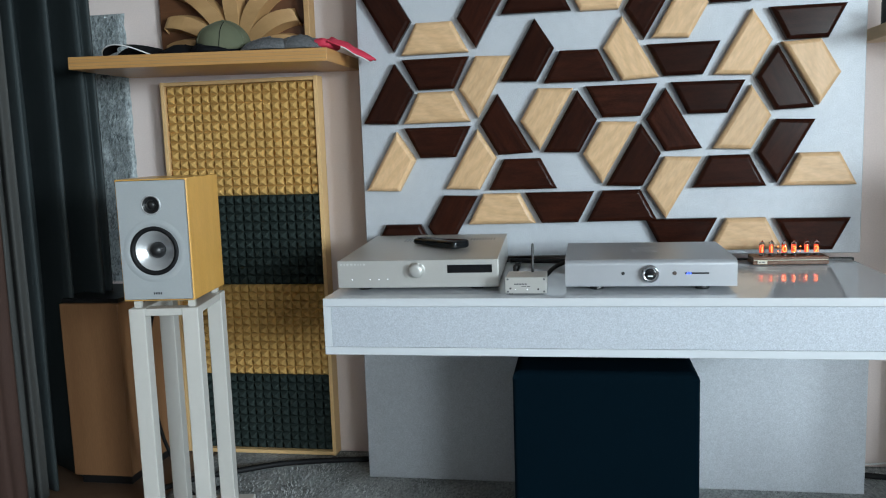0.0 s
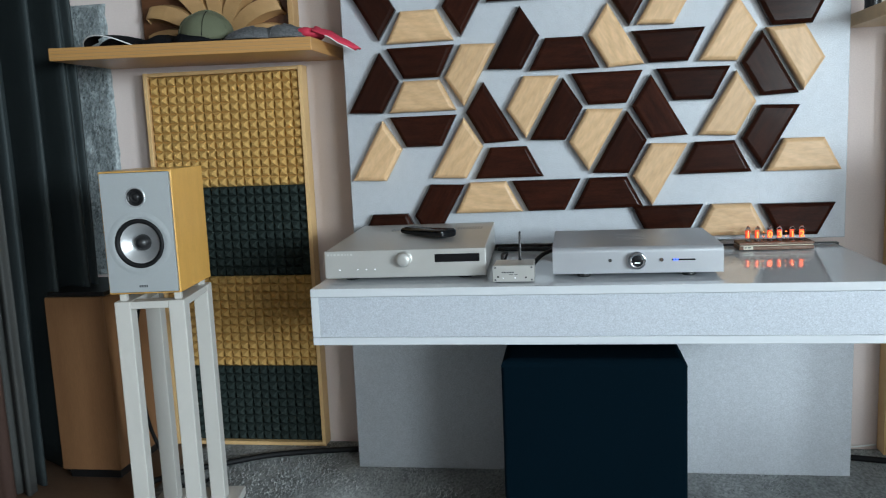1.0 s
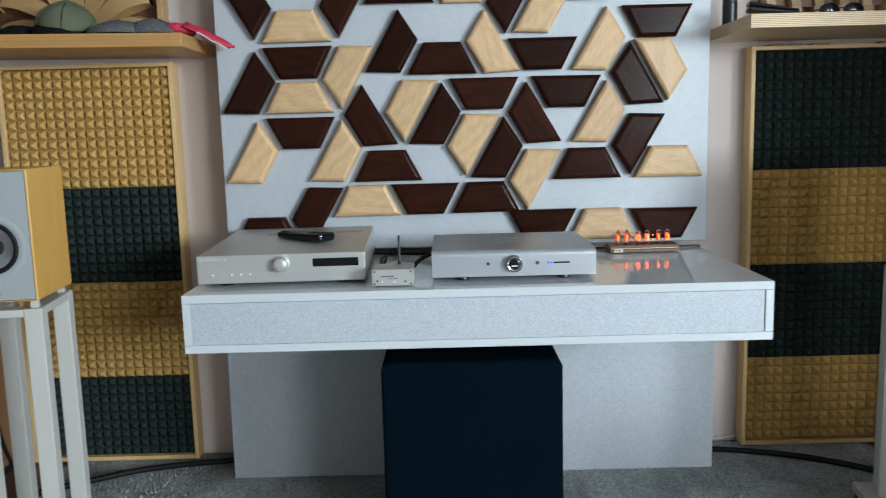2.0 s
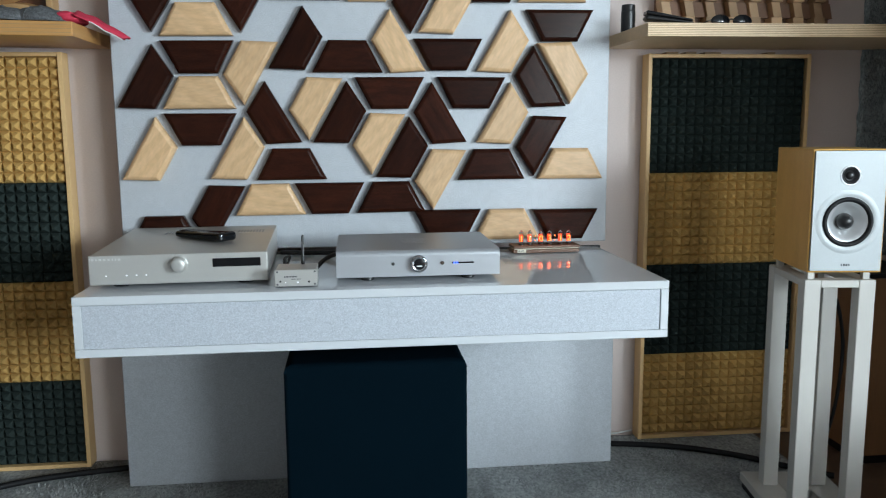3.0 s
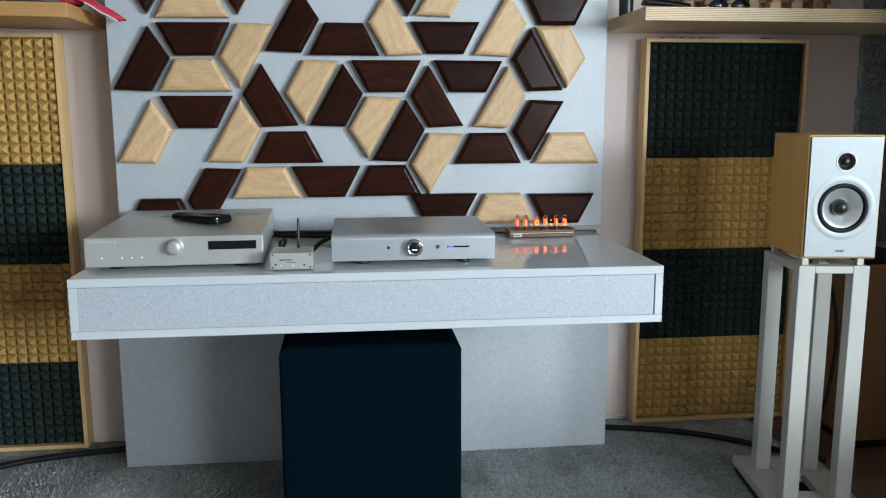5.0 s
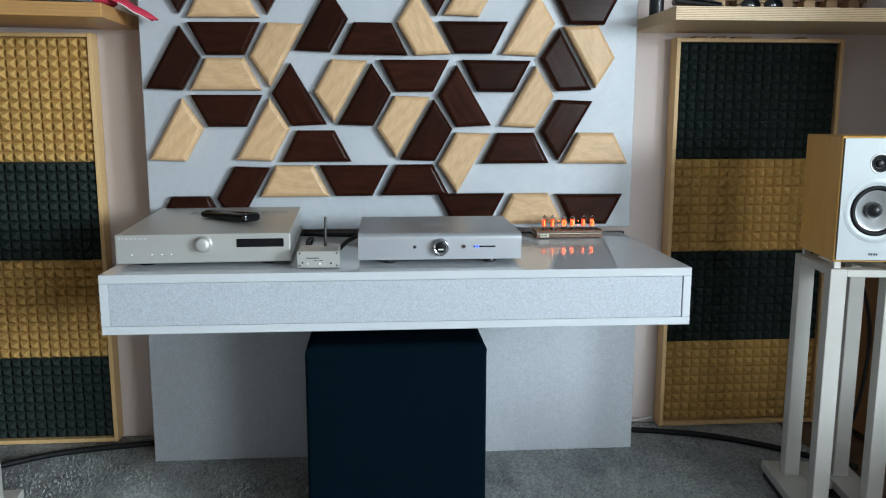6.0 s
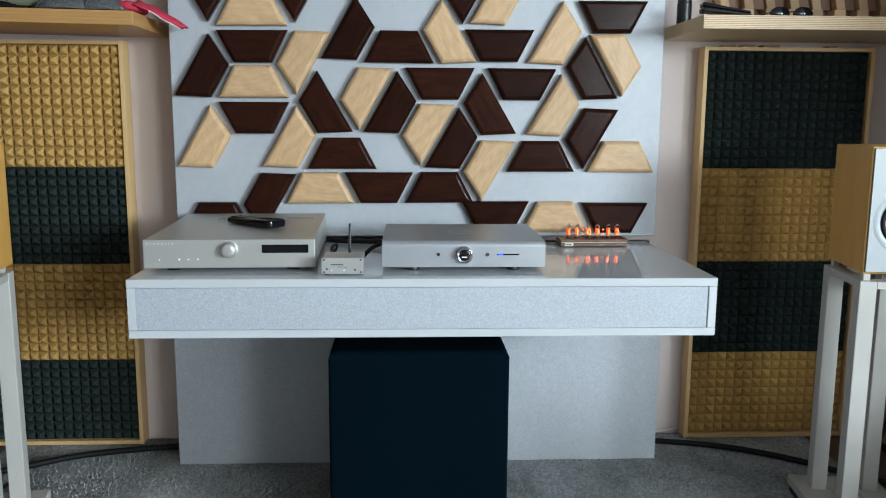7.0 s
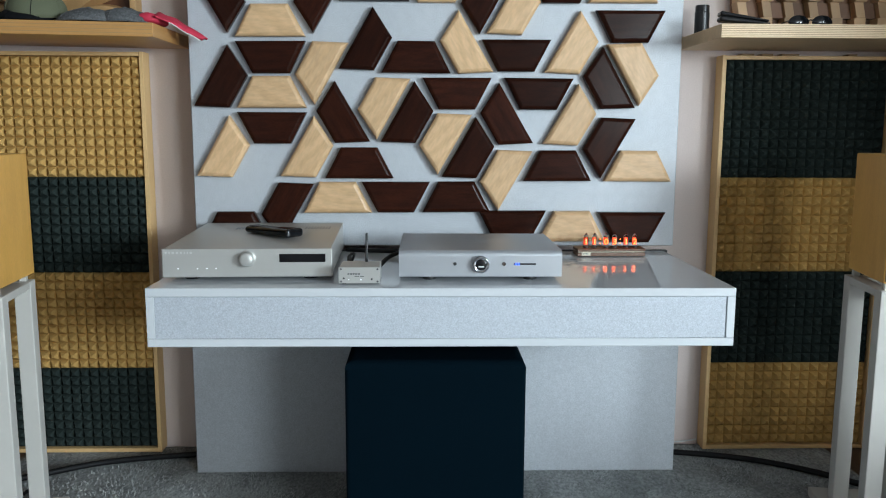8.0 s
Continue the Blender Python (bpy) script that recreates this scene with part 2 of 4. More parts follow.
def block(x0, x1, y0, y1, z0, z1, r=0.0, seg=2, bm=None):
    own = bm is None
    b = bmesh.new()
    bmesh.ops.create_cube(b, size=1.0)
    for v in b.verts:
        v.co = Vector((x0 if v.co.x < 0 else x1, y0 if v.co.y < 0 else y1, z0 if v.co.z < 0 else z1))
    if r:
        bmesh.ops.bevel(b, geom=b.edges[:], offset=r, segments=seg, profile=0.5, affect="EDGES")
    if own:
        return b
    me = bpy.data.meshes.new("scratch")
    b.to_mesh(me)
    b.free()
    bm.from_mesh(me)
    bpy.data.meshes.remove(me)
    return bm


def lathe(profile, seg=48, axis="y"):
    """A body of revolution: profile rows are (radius, distance along the axis)."""
    bm = bmesh.new()
    rings = []
    for r, d in profile:
        if r < 1e-6:
            rings.append([bm.verts.new((0, d, 0))])
        else:
            rings.append([bm.verts.new((r * math.cos(2 * math.pi * k / seg), d, r * math.sin(2 * math.pi * k / seg))) for k in range(seg)])
    for a, b in zip(rings, rings[1:]):
        for k in range(seg):
            q = (k + 1) % seg
            if len(a) == 1 and len(b) > 1:
                bm.faces.new((a[0], b[k], b[q]))
            elif len(b) == 1 and len(a) > 1:
                bm.faces.new((a[k], a[q], b[0]))
            elif len(a) > 1:
                bm.faces.new((a[k], a[q], b[q], b[k]))
    if axis == "z":
        bmesh.ops.rotate(bm, verts=bm.verts[:], matrix=Matrix.Rotation(radians(90), 3, "X"))
    return bm


def tube(points, radius, seg=10):
    """A round cable through the given points, smoothed."""
    pts = [Vector(p) for p in points]
    line = []
    n = len(pts)
    for i in range(n - 1):
        p0, p1, p2, p3 = pts[max(i - 1, 0)], pts[i], pts[i + 1], pts[min(i + 2, n - 1)]
        for k in range(8):
            t = k / 8
            line.append(0.5 * (2 * p1 + (p2 - p0) * t + (2 * p0 - 5 * p1 + 4 * p2 - p3) * t * t + (3 * p1 - p0 - 3 * p2 + p3) * t ** 3))
    line.append(pts[-1])
    bm = bmesh.new()
    rings = []
    for i, p in enumerate(line):
        d = (line[min(i + 1, len(line) - 1)] - line[max(i - 1, 0)]).normalized()
        side = d.cross(Vector((0, 0, 1)))
        side = side.normalized() if side.length > 1e-3 else Vector((1, 0, 0))
        up = side.cross(d)
        rings.append([bm.verts.new(p + radius * (math.cos(2 * math.pi * k / seg) * side + math.sin(2 * math.pi * k / seg) * up)) for k in range(seg)])
    for a, b in zip(rings, rings[1:]):
        for k in range(seg):
            bm.faces.new((a[k], a[(k + 1) % seg], b[(k + 1) % seg], b[k]))
    bm.faces.new(rings[0][::-1])
    bm.faces.new(rings[-1])
    return bm


def bars(widths, x, z, y, high, gap, deep=0.0006):
    """A row of small plain bars in place of lettering."""
    bm = bmesh.new()
    for w in widths:
        block(x, x + w, y - deep, y, z, z + high, bm=bm)
        x += w + gap
    return bm


# ---------------------------------------------------------------- room
T = 0.12
solid("floor", block(ROOM_L - T, ROOM_R + T, ROOM_F - T, ROOM_B + T, -0.15, -0.006), M_LAMINATE, "brown wood laminate floor under the carpet", "floor", kind="structure")
solid("ceiling", block(ROOM_L - T, ROOM_R + T, ROOM_F - T, ROOM_B + T, ROOM_H, ROOM_H + 0.12), M_CEIL, "plain painted ceiling, greyed to cut bounced light", "ceiling", kind="structure")
solid("wall_north", block(ROOM_L, ROOM_R, ROOM_B, ROOM_B + T, -0.006, ROOM_H), M_WALL, "mauve-grey painted wall behind the desk", "wall", kind="structure")
south = block(ROOM_L, WIN2_X0, ROOM_F - T, ROOM_F, -0.006, ROOM_H)
block(WIN2_X1, ROOM_R, ROOM_F - T, ROOM_F, -0.006, ROOM_H, bm=south)
block(WIN2_X0, WIN2_X1, ROOM_F - T, ROOM_F, -0.006, WIN2_Z0, bm=south)
block(WIN2_X0, WIN2_X1, ROOM_F - T, ROOM_F, WIN2_Z1, ROOM_H, bm=south)
solid("wall_south", south, M_WALLREST, "rear wall with a window opening, paint darkened to cut bounce", "wall", kind="structure")
solid("wall_west", block(ROOM_L - T, ROOM_L, ROOM_F - T, ROOM_B + T, -0.006, ROOM_H), M_WALLREST, "side wall behind the drapes, paint darkened to cut bounce", "wall", kind="structure")
east = block(ROOM_R, ROOM_R + T, ROOM_F - T, WIN_Y0, -0.006, ROOM_H)
block(ROOM_R, ROOM_R + T, WIN_Y1, ROOM_B + T, -0.006, ROOM_H, bm=east)
block(ROOM_R, ROOM_R + T, WIN_Y0, WIN_Y1, -0.006, WIN_Z0, bm=east)
block(ROOM_R, ROOM_R + T, WIN_Y0, WIN_Y1, WIN_Z1, ROOM_H, bm=east)
# Three unseen blockers added to shade the right corner, tower and stand foot.
block(BLOCKER_R, ROOM_R - 0.001, BLOCKER_Y, ROOM_B - 0.001, -0.006, ROOM_H, bm=east)
block(1.71, BLOCKER_R - 0.001, -0.22, -0.12, -0.006, ROOM_H, bm=east)
block(1.45, BLOCKER_R - 0.001, BLOCKER_Y, BLOCKER_Y + 0.10, -0.006, 0.53, bm=east)
solid("wall_east", east, M_WALLREST, "darkened side wall with a window opening, plus unseen blocks added for shade", "wall", kind="structure")


def window(name, wide, z0, z1, m):
    win = thing(name, "white plastic window with a plain frame", "window", m, kind="structure")
    wf = block(0, 0.06, 0, 0.04, z0, z1)
    block(wide - 0.06, wide, 0, 0.04, z0, z1, bm=wf)
    block(0.06, wide - 0.06, 0, 0.04, z0, z0 + 0.06, bm=wf)
    block(0.06, wide - 0.06, 0, 0.04, z1 - 0.06, z1, bm=wf)
    part("window_frame", wf, M_PVC, win)


window("window_1", WIN_Y1 - WIN_Y0, WIN_Z0, WIN_Z1, pose(ROOM_R + 0.11, WIN_Y0, 0, 0, 0, 90))
window("window_2", WIN2_X1 - WIN2_X0, WIN2_Z0, WIN2_Z1, pose(WIN2_X0, ROOM_F - 0.11, 0))


def carpet():
    bm = bmesh.new()
    nx, ny = 150, 160
    x0, x1, y0, y1 = -1.47, 1.42, -2.6, 0.835
    rows = []
    for j in range(ny + 1):
        row = []
        for i in range(nx + 1):
            x, y = x0 + (x1 - x0) * i / nx, y0 + (y1 - y0) * j / ny
            z = 0.0025 * noise.noise((x * 14, y * 14, 0)) + 0.0015 * noise.noise((x * 60, y * 60, 3)) - 0.003
            row.append(bm.verts.new((x, y, z)))
        rows.append(row)
    for a, b in zip(rows, rows[1:]):
        for i in range(nx):
            bm.faces.new((a[i], a[i + 1], b[i + 1], b[i]))
    edge = [e for e in bm.edges if e.is_boundary]
    ret = bmesh.ops.extrude_edge_only(bm, edges=edge)
    for v in ret["geom"]:
        if isinstance(v, bmesh.types.BMVert):
            v.co.z = -0.0055
    rug = solid("carpet", bm, M_CARPET, "grey plush carpet with brushed lighter and darker patches", "carpet", kind="structure", smooth=True)
    rnd = random.Random(21)
    verts, faces = [], []
    while len(faces) < 26000:
        x, y = rnd.uniform(x0 + 0.02, x1 - 0.02), rnd.uniform(-0.25, y1 - 0.02)
        if noise.noise((x * 4.5, y * 3.0, 8)) + 0.35 * noise.noise((x * 17, y * 17, 3)) < rnd.uniform(-0.45, 0.5):
            continue
        turn = 4.0 * noise.noise((x * 3.2, y * 3.2, 11)) + rnd.uniform(-1.5, 1.5)
        c, d = math.cos(turn), math.sin(turn)
        w, long, up = rnd.uniform(0.0012, 0.0026), rnd.uniform(0.006, 0.011), rnd.uniform(0.002, 0.0055)
        k = len(verts)
        verts += [(x - w * d, y + w * c, -0.002), (x + w * d, y - w * c, -0.002), (x + long * c, y + long * d, up)]
        faces.append((k, k + 1, k + 2))
    me = bpy.data.meshes.new("pile")
    me.from_pydata(verts, [], faces)
    me.materials.append(M_PILE)
    pile = new("pile", me)
    pile.parent = rug
    tagged(pile, kind="stuff")
    return rug


carpet()

# ---------------------------------------------------------------- feature panel with its wooden tiles
PAN_Y = 0.660
feature = thing("feature_panel", "silver textured wall panel set with dark and pale wooden tiles", "wall panel")
part("backing_board", block(-0.80, 0.786, PAN_Y, ROOM_B - 0.001, 0.765, 2.25, 0.002, 1), M_SILVER, feature)
solid("lower_panel", block(-0.812, 0.803, 0.602, ROOM_B - 0.001, -0.002, 0.588, 0.002, 1), M_SILVER, "silver textured board below the desk down to the carpet", "wall panel", kind="structure")

S, ROW, GAP, EDGE = 0.1322, 0.1115, 0.0119, 0.0070


def tile_mesh(name, mat, deep=0.032, bevel=0.0125):
    """Half a hexagon with a pillowed front; the long edge lies along x, the front looks to -y."""
    h = S * 3 ** 0.5 / 2
    rings = []
    bm = bmesh.new()
    for inset, y in ((0, 0.0), (0, -deep + 0.0120), (0.0010, -deep + 0.0085), (0.0035, -deep + 0.0052), (0.0075, -deep + 0.0022), (bevel - 0.0012, -deep + 0.0004), (bevel, -deep)):
        k, e = GAP + inset, EDGE + inset
        a, c = S - k * 3 ** 0.5, S / 2 - k / 3 ** 0.5
        rings.append([bm.verts.new(p) for p in ((-a, y, e), (a, y, e), (c, y, h - e), (-c, y, h - e))])
    for p, q in zip(rings, rings[1:]):
        for i in range(4):
            bm.faces.new((p[i], p[(i + 1) % 4], q[(i + 1) % 4], q[i]))
    bm.faces.new(rings[0])
    bm.faces.new(rings[-1])
    return mesh_of(bm, name, mat)


DARK, PALE = tile_mesh("dark_tile", M_DARKTILE), tile_mesh("pale_tile", M_LIGHTTILE)
# lattice column, row, turn of the tile in sixths, d dark or p pale
TILES = """-13 13 -1 d/-11 12 0 p/-10 13 1 d/-11 12 3 d/-12 11 4 d/-10 10 0 p/-9 11 1 p/-10 10 3 d/-11 9 4 p
-8 10 2 d/-7 10 1 p/-7 10 4 d/-6 8 3 d/-7 11 0 d/-6 12 2 p/-6 13 1 d
-4 12 4 p/-2 11 2 d/-2 11 -1 p/-6 11 3 d/-4 11 3 d/-4 10 2 d/-3 10 4 p/-5 9 1 p/-5 9 4 d/-3 8 1 p/-2 8 0 d
0 8 0 p/-4 7 0 d/-9 13 0 d/-8 14 3 p/-3 13 0 p/-5 14 3 d"""
LOW = "-3 7 3 d/-1 6 0 p/0 7 3 d"


def set_tiles(text, dx, dz):
    rnd = random.Random(7)
    for word in text.replace("\n", "/").split("/"):
        i, j, k, tone = word.split()
        i, j, k = int(i), int(j), int(k)
        ob = new("wooden_tile", DARK if tone == "d" else PALE)
        ob.parent = feature
        x = 0.1240 + S * (i + j / 2) + dx
        sag = 0.011 * max(0.0, min(1.0, x / 0.4)) * max(0.0, min(1.0, (11 - j) / 2))
        z = 0.0927 + ROW * j + dz - sag
        ob.matrix_basis = pose(x, PAN_Y - 0.001, z, 0, -60 * k + rnd.uniform(-0.5, 0.5), 0)


set_tiles(TILES, 0.0, 0.0)
set_tiles(LOW, 0.052, 0.024)
set_tiles("-3 13 3 d", 0.025, -0.010)
set_tiles("-1 9 1 d", 0.004, -0.002)
set_tiles("-7 8 0 d/-8 7 1 d", 0.014, -0.003)
set_tiles("-7 7 0 p", 0.009, -0.004)
set_tiles("-9 9 4 p", 0.006, 0.0)
set_tiles("-9 6 0 d", 0.006, 0.010)
set_tiles("-9 12 4 d", 0.0, 0.008)
set_tiles("-5 12 3 d", -0.009, 0.009)
set_tiles("-6 13 4 p", 0.010, 0.010)


# ---------------------------------------------------------------- desk
desk = thing("floating_desk", "white gloss wall-mounted desk with a silver glitter front", "desk")
part("top_board", block(-0.75, 0.75, 0.0, 0.63, 0.728, 0.75, 0.0015, 1), M_GLOSS, desk)
part("bottom_board", block(-0.75, 0.75, 0.0, 0.60, 0.598, 0.619, 0.0015, 1), M_GLOSS, desk)
for sx in (-1, 1):
    part("end_board", block(*sorted((sx * 0.75, sx * 0.729)), 0.001, 0.60, 0.6195, 0.7275, 0.001, 1), M_GLOSS, desk)
part("drawer_front", block(-0.7285, 0.7262, 0.002, 0.022, 0.6197, 0.7272, 0.0006, 1), M_SILVER_FRONT, desk, "silver glitter drawer front")
part("back_rail", block(-0.7, 0.7, 0.58, 0.60, 0.6195, 0.7275), M_GLOSS, desk)

# ---------------------------------------------------------------- subwoofer
sub = thing("subwoofer", "large black cloth-covered subwoofer standing under the desk", "speaker")
box = block(-0.251, 0.214, -0.012, 0.45, 0.022, 0.562)
rim = [e for e in box.edges if all(v.co.z > 0.5 for v in e.verts)]
bmesh.ops.bevel(box, geom=rim, offset=0.024, segments=7, profile=0.55, affect="EDGES")
upright = [e for e in box.edges if abs(e.verts[0].co.z - e.verts[1].co.z) > 0.3]
bmesh.ops.bevel(box, geom=upright, offset=0.010, segments=4, profile=0.5, affect="EDGES")
part("cabinet", box, M_SUB, sub)
for sx in (-0.20, 0.17):
    for sy in (0.03, 0.40):
        f = lathe([(0, 0), (0.02, 0), (0.022, 0.004), (0.02, 0.024), (0, 0.024)], 20, "z")
        part("foot", f, M_RUBBER, sub, at=pose(sx, sy, -0.002))


# ---------------------------------------------------------------- foam absorbers
def foam_piece(x0, x1, z0, z1, y, mat, parent, name):
    n, m = 17, max(1, round((z1 - z0) / 0.0325))
    bm = bmesh.new()
    w, h, deep = (x1 - x0) / n, (z1 - z0) / m, 0.0195
    base = [[bm.verts.new((x0 + i * w, y, z0 + j * h)) for i in range(n + 1)] for j in range(m + 1)]
    for j in range(m):
        for i in range(n):
            a, b, c, d = base[j][i], base[j][i + 1], base[j + 1][i + 1], base[j + 1][i]
            cx, cz = x0 + (i + 0.5) * w, z0 + (j + 0.5) * h
            ring = [a, b, c, d]
            jx, jy = random.uniform(-0.001, 0.001), random.uniform(-0.001, 0.001)
            for e, up in ((0.0112, 0.55), (0.0040, 1.0)):
                top = [bm.verts.new((cx + sx * e * w / 0.033 + jx * up, y - deep * up + jy * up, cz + sz * e * h / 0.033)) for sx, sz in ((-1, -1), (1, -1), (1, 1), (-1, 1))]
                for k in range(4):
                    bm.faces.new((ring[k], ring[(k + 1) % 4], top[(k + 1) % 4], top[k]))
                ring = top
            bm.faces.new(top)
    edge = [e for e in bm.edges if e.is_boundary]
    ret = bmesh.ops.extrude_edge_only(bm, edges=edge)
    for v in ret["geom"]:
        if isinstance(v, bmesh.types.BMVert):
            v.co.y = y + 0.02
    return part(name, bm, mat, parent)


def absorber(x0, x1, order, joints, label):
    a = thing("acoustic_panel", label, "acoustic panel", group="foam absorbers beside the desk")
    yf, yb, t, z0, z1 = 0.772, 0.835, 0.014, 0.002, 1.40
    part("side_batten", block(x0, x0 + t, yf, yb, z0, z1, 0.001, 1), M_FRAME, a)
    part("side_batten", block(x1 - t, x1, yf, yb, z0, z1, 0.001, 1), M_FRAME, a)
    part("top_batten", block(x0 + t, x1 - t, yf + 0.002, yb, z1 - t, z1 - 0.001, 0.001, 1), M_FRAME, a)
    part("bottom_batten", block(x0 + t, x1 - t, yf + 0.002, yb, z0, z0 + t, 0.001, 1), M_FRAME, a)
    part("back_board", block(x0 + t, x1 - t, yb - 0.008, yb, z0 + t, z1 - t), M_FRAME, a)
    cuts = [z1 - t - 0.001, *joints, z0 + t + 0.001]
    for k, tone in enumerate(order):
        foam_piece(x0 + t + 0.001, x1 - t - 0.001, cuts[k + 1] + 0.0006, cuts[k], 0.794, M_TAN if tone == "t" else M_BLACKFOAM, a, "tan_foam" if tone == "t" else "black_foam")
    return a


absorber(-1.580, -0.984, "tbtb", (0.981, 0.650, 0.307), "tall pine-framed panel of tan and charcoal pyramid foam, tan on top")
right_absorber = absorber(0.963, 1.560, "btbt", (0.985, 0.653, 0.320), "tall pine-framed panel of charcoal and tan pyramid foam, charcoal on top")


# Brown strips stand in for the dark slots between batten and shelf.
for bx, bw in ((1.03, 0.045), (1.10, 0.04), (1.17, 0.06), (1.40, 0.03)):
    part("slot_strip", block(bx, bx + bw, 0.785, 0.83, 1.4002, 1.4065, 0.001, 1), M_PLYLINE, right_absorber)


# ---------------------------------------------------------------- shelves
def shelf(x0, x1, y0, tilt, label, plain):
    s = thing("wall_shelf", label, "shelf", pose((x0 + x1) / 2, 0, 1.421, 0, tilt, 0), group="shelves above the foam panels")
    h = (x1 - x0) / 2
    if plain:
        part("board", block(-h, h, y0, ROOM_B - 0.002, 0, 0.0405, 0.0015, 1), M_PLY, s)
        for k in range(3):
            part("edge_line", block(-h + 0.002, h - 0.002, y0 - 0.0006, y0 + 0.002, 0.009 + 0.0105 * k, 0.0105 + 0.0105 * k), M_PLYLINE, s)
    else:
        part("board", block(-h, h, y0, ROOM_B - 0.002, 0, 0.040, 0.001, 1), M_PLYPALE, s)
        for k in range(7):
            part("edge_line", block(-h + 0.001, h - 0.001, y0 - 0.0006, y0 + 0.002, 0.0038 + 0.0052 * k, 0.0056 + 0.0052 * k), M_PLYLINE, s)
    return s


shelf(-1.728, -0.845, 0.455, 0.9, "thick varnished pine shelf holding a row of caps", True)
shelf(0.832, 1.95, 0.435, 0.0, "thick pale plywood shelf with striped ply edge", False)

# ---------------------------------------------------------------- loudspeakers on stands
def holed_plate(x0, x1, z0, z1, cx, cz, r, y0, y1, seg=64):
    """A plate with a round hole through it, its outer rim turned back to y1."""
    bm = bmesh.new()
    hole, rim, lip, back = [], [], [], []
    for k in range(seg):
        a = 2 * math.pi * (k + 0.5) / seg
        c, d = math.cos(a), math.sin(a)
        reach = min(((x1 if c > 0 else x0) - cx) / c, ((z1 if d > 0 else z0) - cz) / d)
        hole.append((cx + r * c, cz + r * d))
        rim.append((cx + reach * c, cz + reach * d))
    for x, z in ((x0, z0), (x1, z0), (x1, z1), (x0, z1)):
        k = min(range(seg), key=lambda q: (rim[q][0] - x) ** 2 + (rim[q][1] - z) ** 2)
        rim[k] = (x, z)
    front = [bm.verts.new((x, y0, z)) for x, z in rim]
    inner = [bm.verts.new((x, y0, z)) for x, z in hole]
    deep = [bm.verts.new((x, y0 + 0.006, z)) for x, z in hole]
    back = [bm.verts.new((x, y1, z)) for x, z in rim]
    for a, b in ((front, inner), (inner, deep), (back, front)):
        for k in range(seg):
            q = (k + 1) % seg
            bm.faces.new((a[k], a[q], b[q], b[k]))
    return bm


def loudspeaker(m, label):
    """Front at y = 0 looking to -y; the base's middle front is the origin."""
    s = thing("bookshelf_speaker", label, "speaker", m, "pair of loudspeakers")
    w, d, h = 0.099, 0.245, 0.332
    bm = block(-w, w, 0.0, d, 0, h, 0.003, 2)
    bm.normal_update()
    front = [f for f in bm.faces if f.normal.y < -0.9]
    bmesh.ops.inset_region(bm, faces=front, thickness=0.0042, depth=0.0)
    bmesh.ops.delete(bm, geom=front, context="FACES")
    part("cabinet", bm, M_BEECH, s)
    b, wz, tz = 0.0055, 0.138, 0.262
    part("baffle", holed_plate(-w + b, w - b, 0.006, 0.2200, 0, wz, 0.0665, -0.006, 0.004), M_BAFFLE, s, "satin silver front baffle")
    part("baffle", holed_plate(-w + b, w - b, 0.2200, h - 0.005, 0, tz, 0.0225, -0.006, 0.004), M_BAFFLE, s, "satin silver front baffle")
    part("woofer_flare", lathe([(0.086, -0.0060), (0.081, -0.0068), (0.075, -0.0072), (0.069, -0.0064), (0.0665, -0.0050)], 64), M_BAFFLE, s, at=pose(0, 0, wz), smooth=True)
    woofer = part("woofer", lathe([(0.0670, -0.004), (0.0665, -0.0085), (0.063, -0.0115), (0.058, -0.0105), (0.0545, -0.0065), (0.0535, -0.002)], 64), M_RUBBER, s, "black rubber woofer surround", at=pose(0, 0, wz), smooth=True)
    part("cone", lathe([(0.0545, -0.0040), (0.052, -0.0035), (0.040, 0.0060), (0.028, 0.0150), (0.016, 0.0225), (0, 0.0235)], 64), M_CONE, woofer, "bare aluminium cone", smooth=True)
    part("dust_cap", lathe([(0.0225, 0.0200), (0.0220, 0.0120), (0.0195, 0.0030), (0.0130, -0.0040), (0.0060, -0.0075), (0, -0.0082)], 40), M_BLACK, woofer, smooth=True)
    tw = part("tweeter", lathe([(0.0232, -0.0058), (0.0230, -0.0085), (0.0210, -0.0090), (0.0195, -0.0070), (0.015, -0.0030), (0, -0.0020)], 48), M_BLACK, s, "black tweeter", at=pose(0, 0, tz), smooth=True)
    part("trim_ring", lathe([(0.0268, -0.0058), (0.0264, -0.0076), (0.0246, -0.0080), (0.0231, -0.0068)], 48), M_CONE, tw, "bright trim ring", smooth=True)
    part("dome", lathe([(0.0110, -0.0025), (0.010, -0.0065), (0.006, -0.0090), (0, -0.0098)], 32), M_BLACK, tw, smooth=True)
    part("waveguide_ring", lathe([(0.0168, -0.0045), (0.0165, -0.0062), (0.0150, -0.0062), (0.0145, -0.0032)], 40), M_RUBBER, tw, smooth=True)
    part("badge", bars((0.0035, 0.005, 0.005, 0.0035), -0.0115, 0.019, -0.0061, 0.006, 0.002), M_DARKINK, s)
    return s


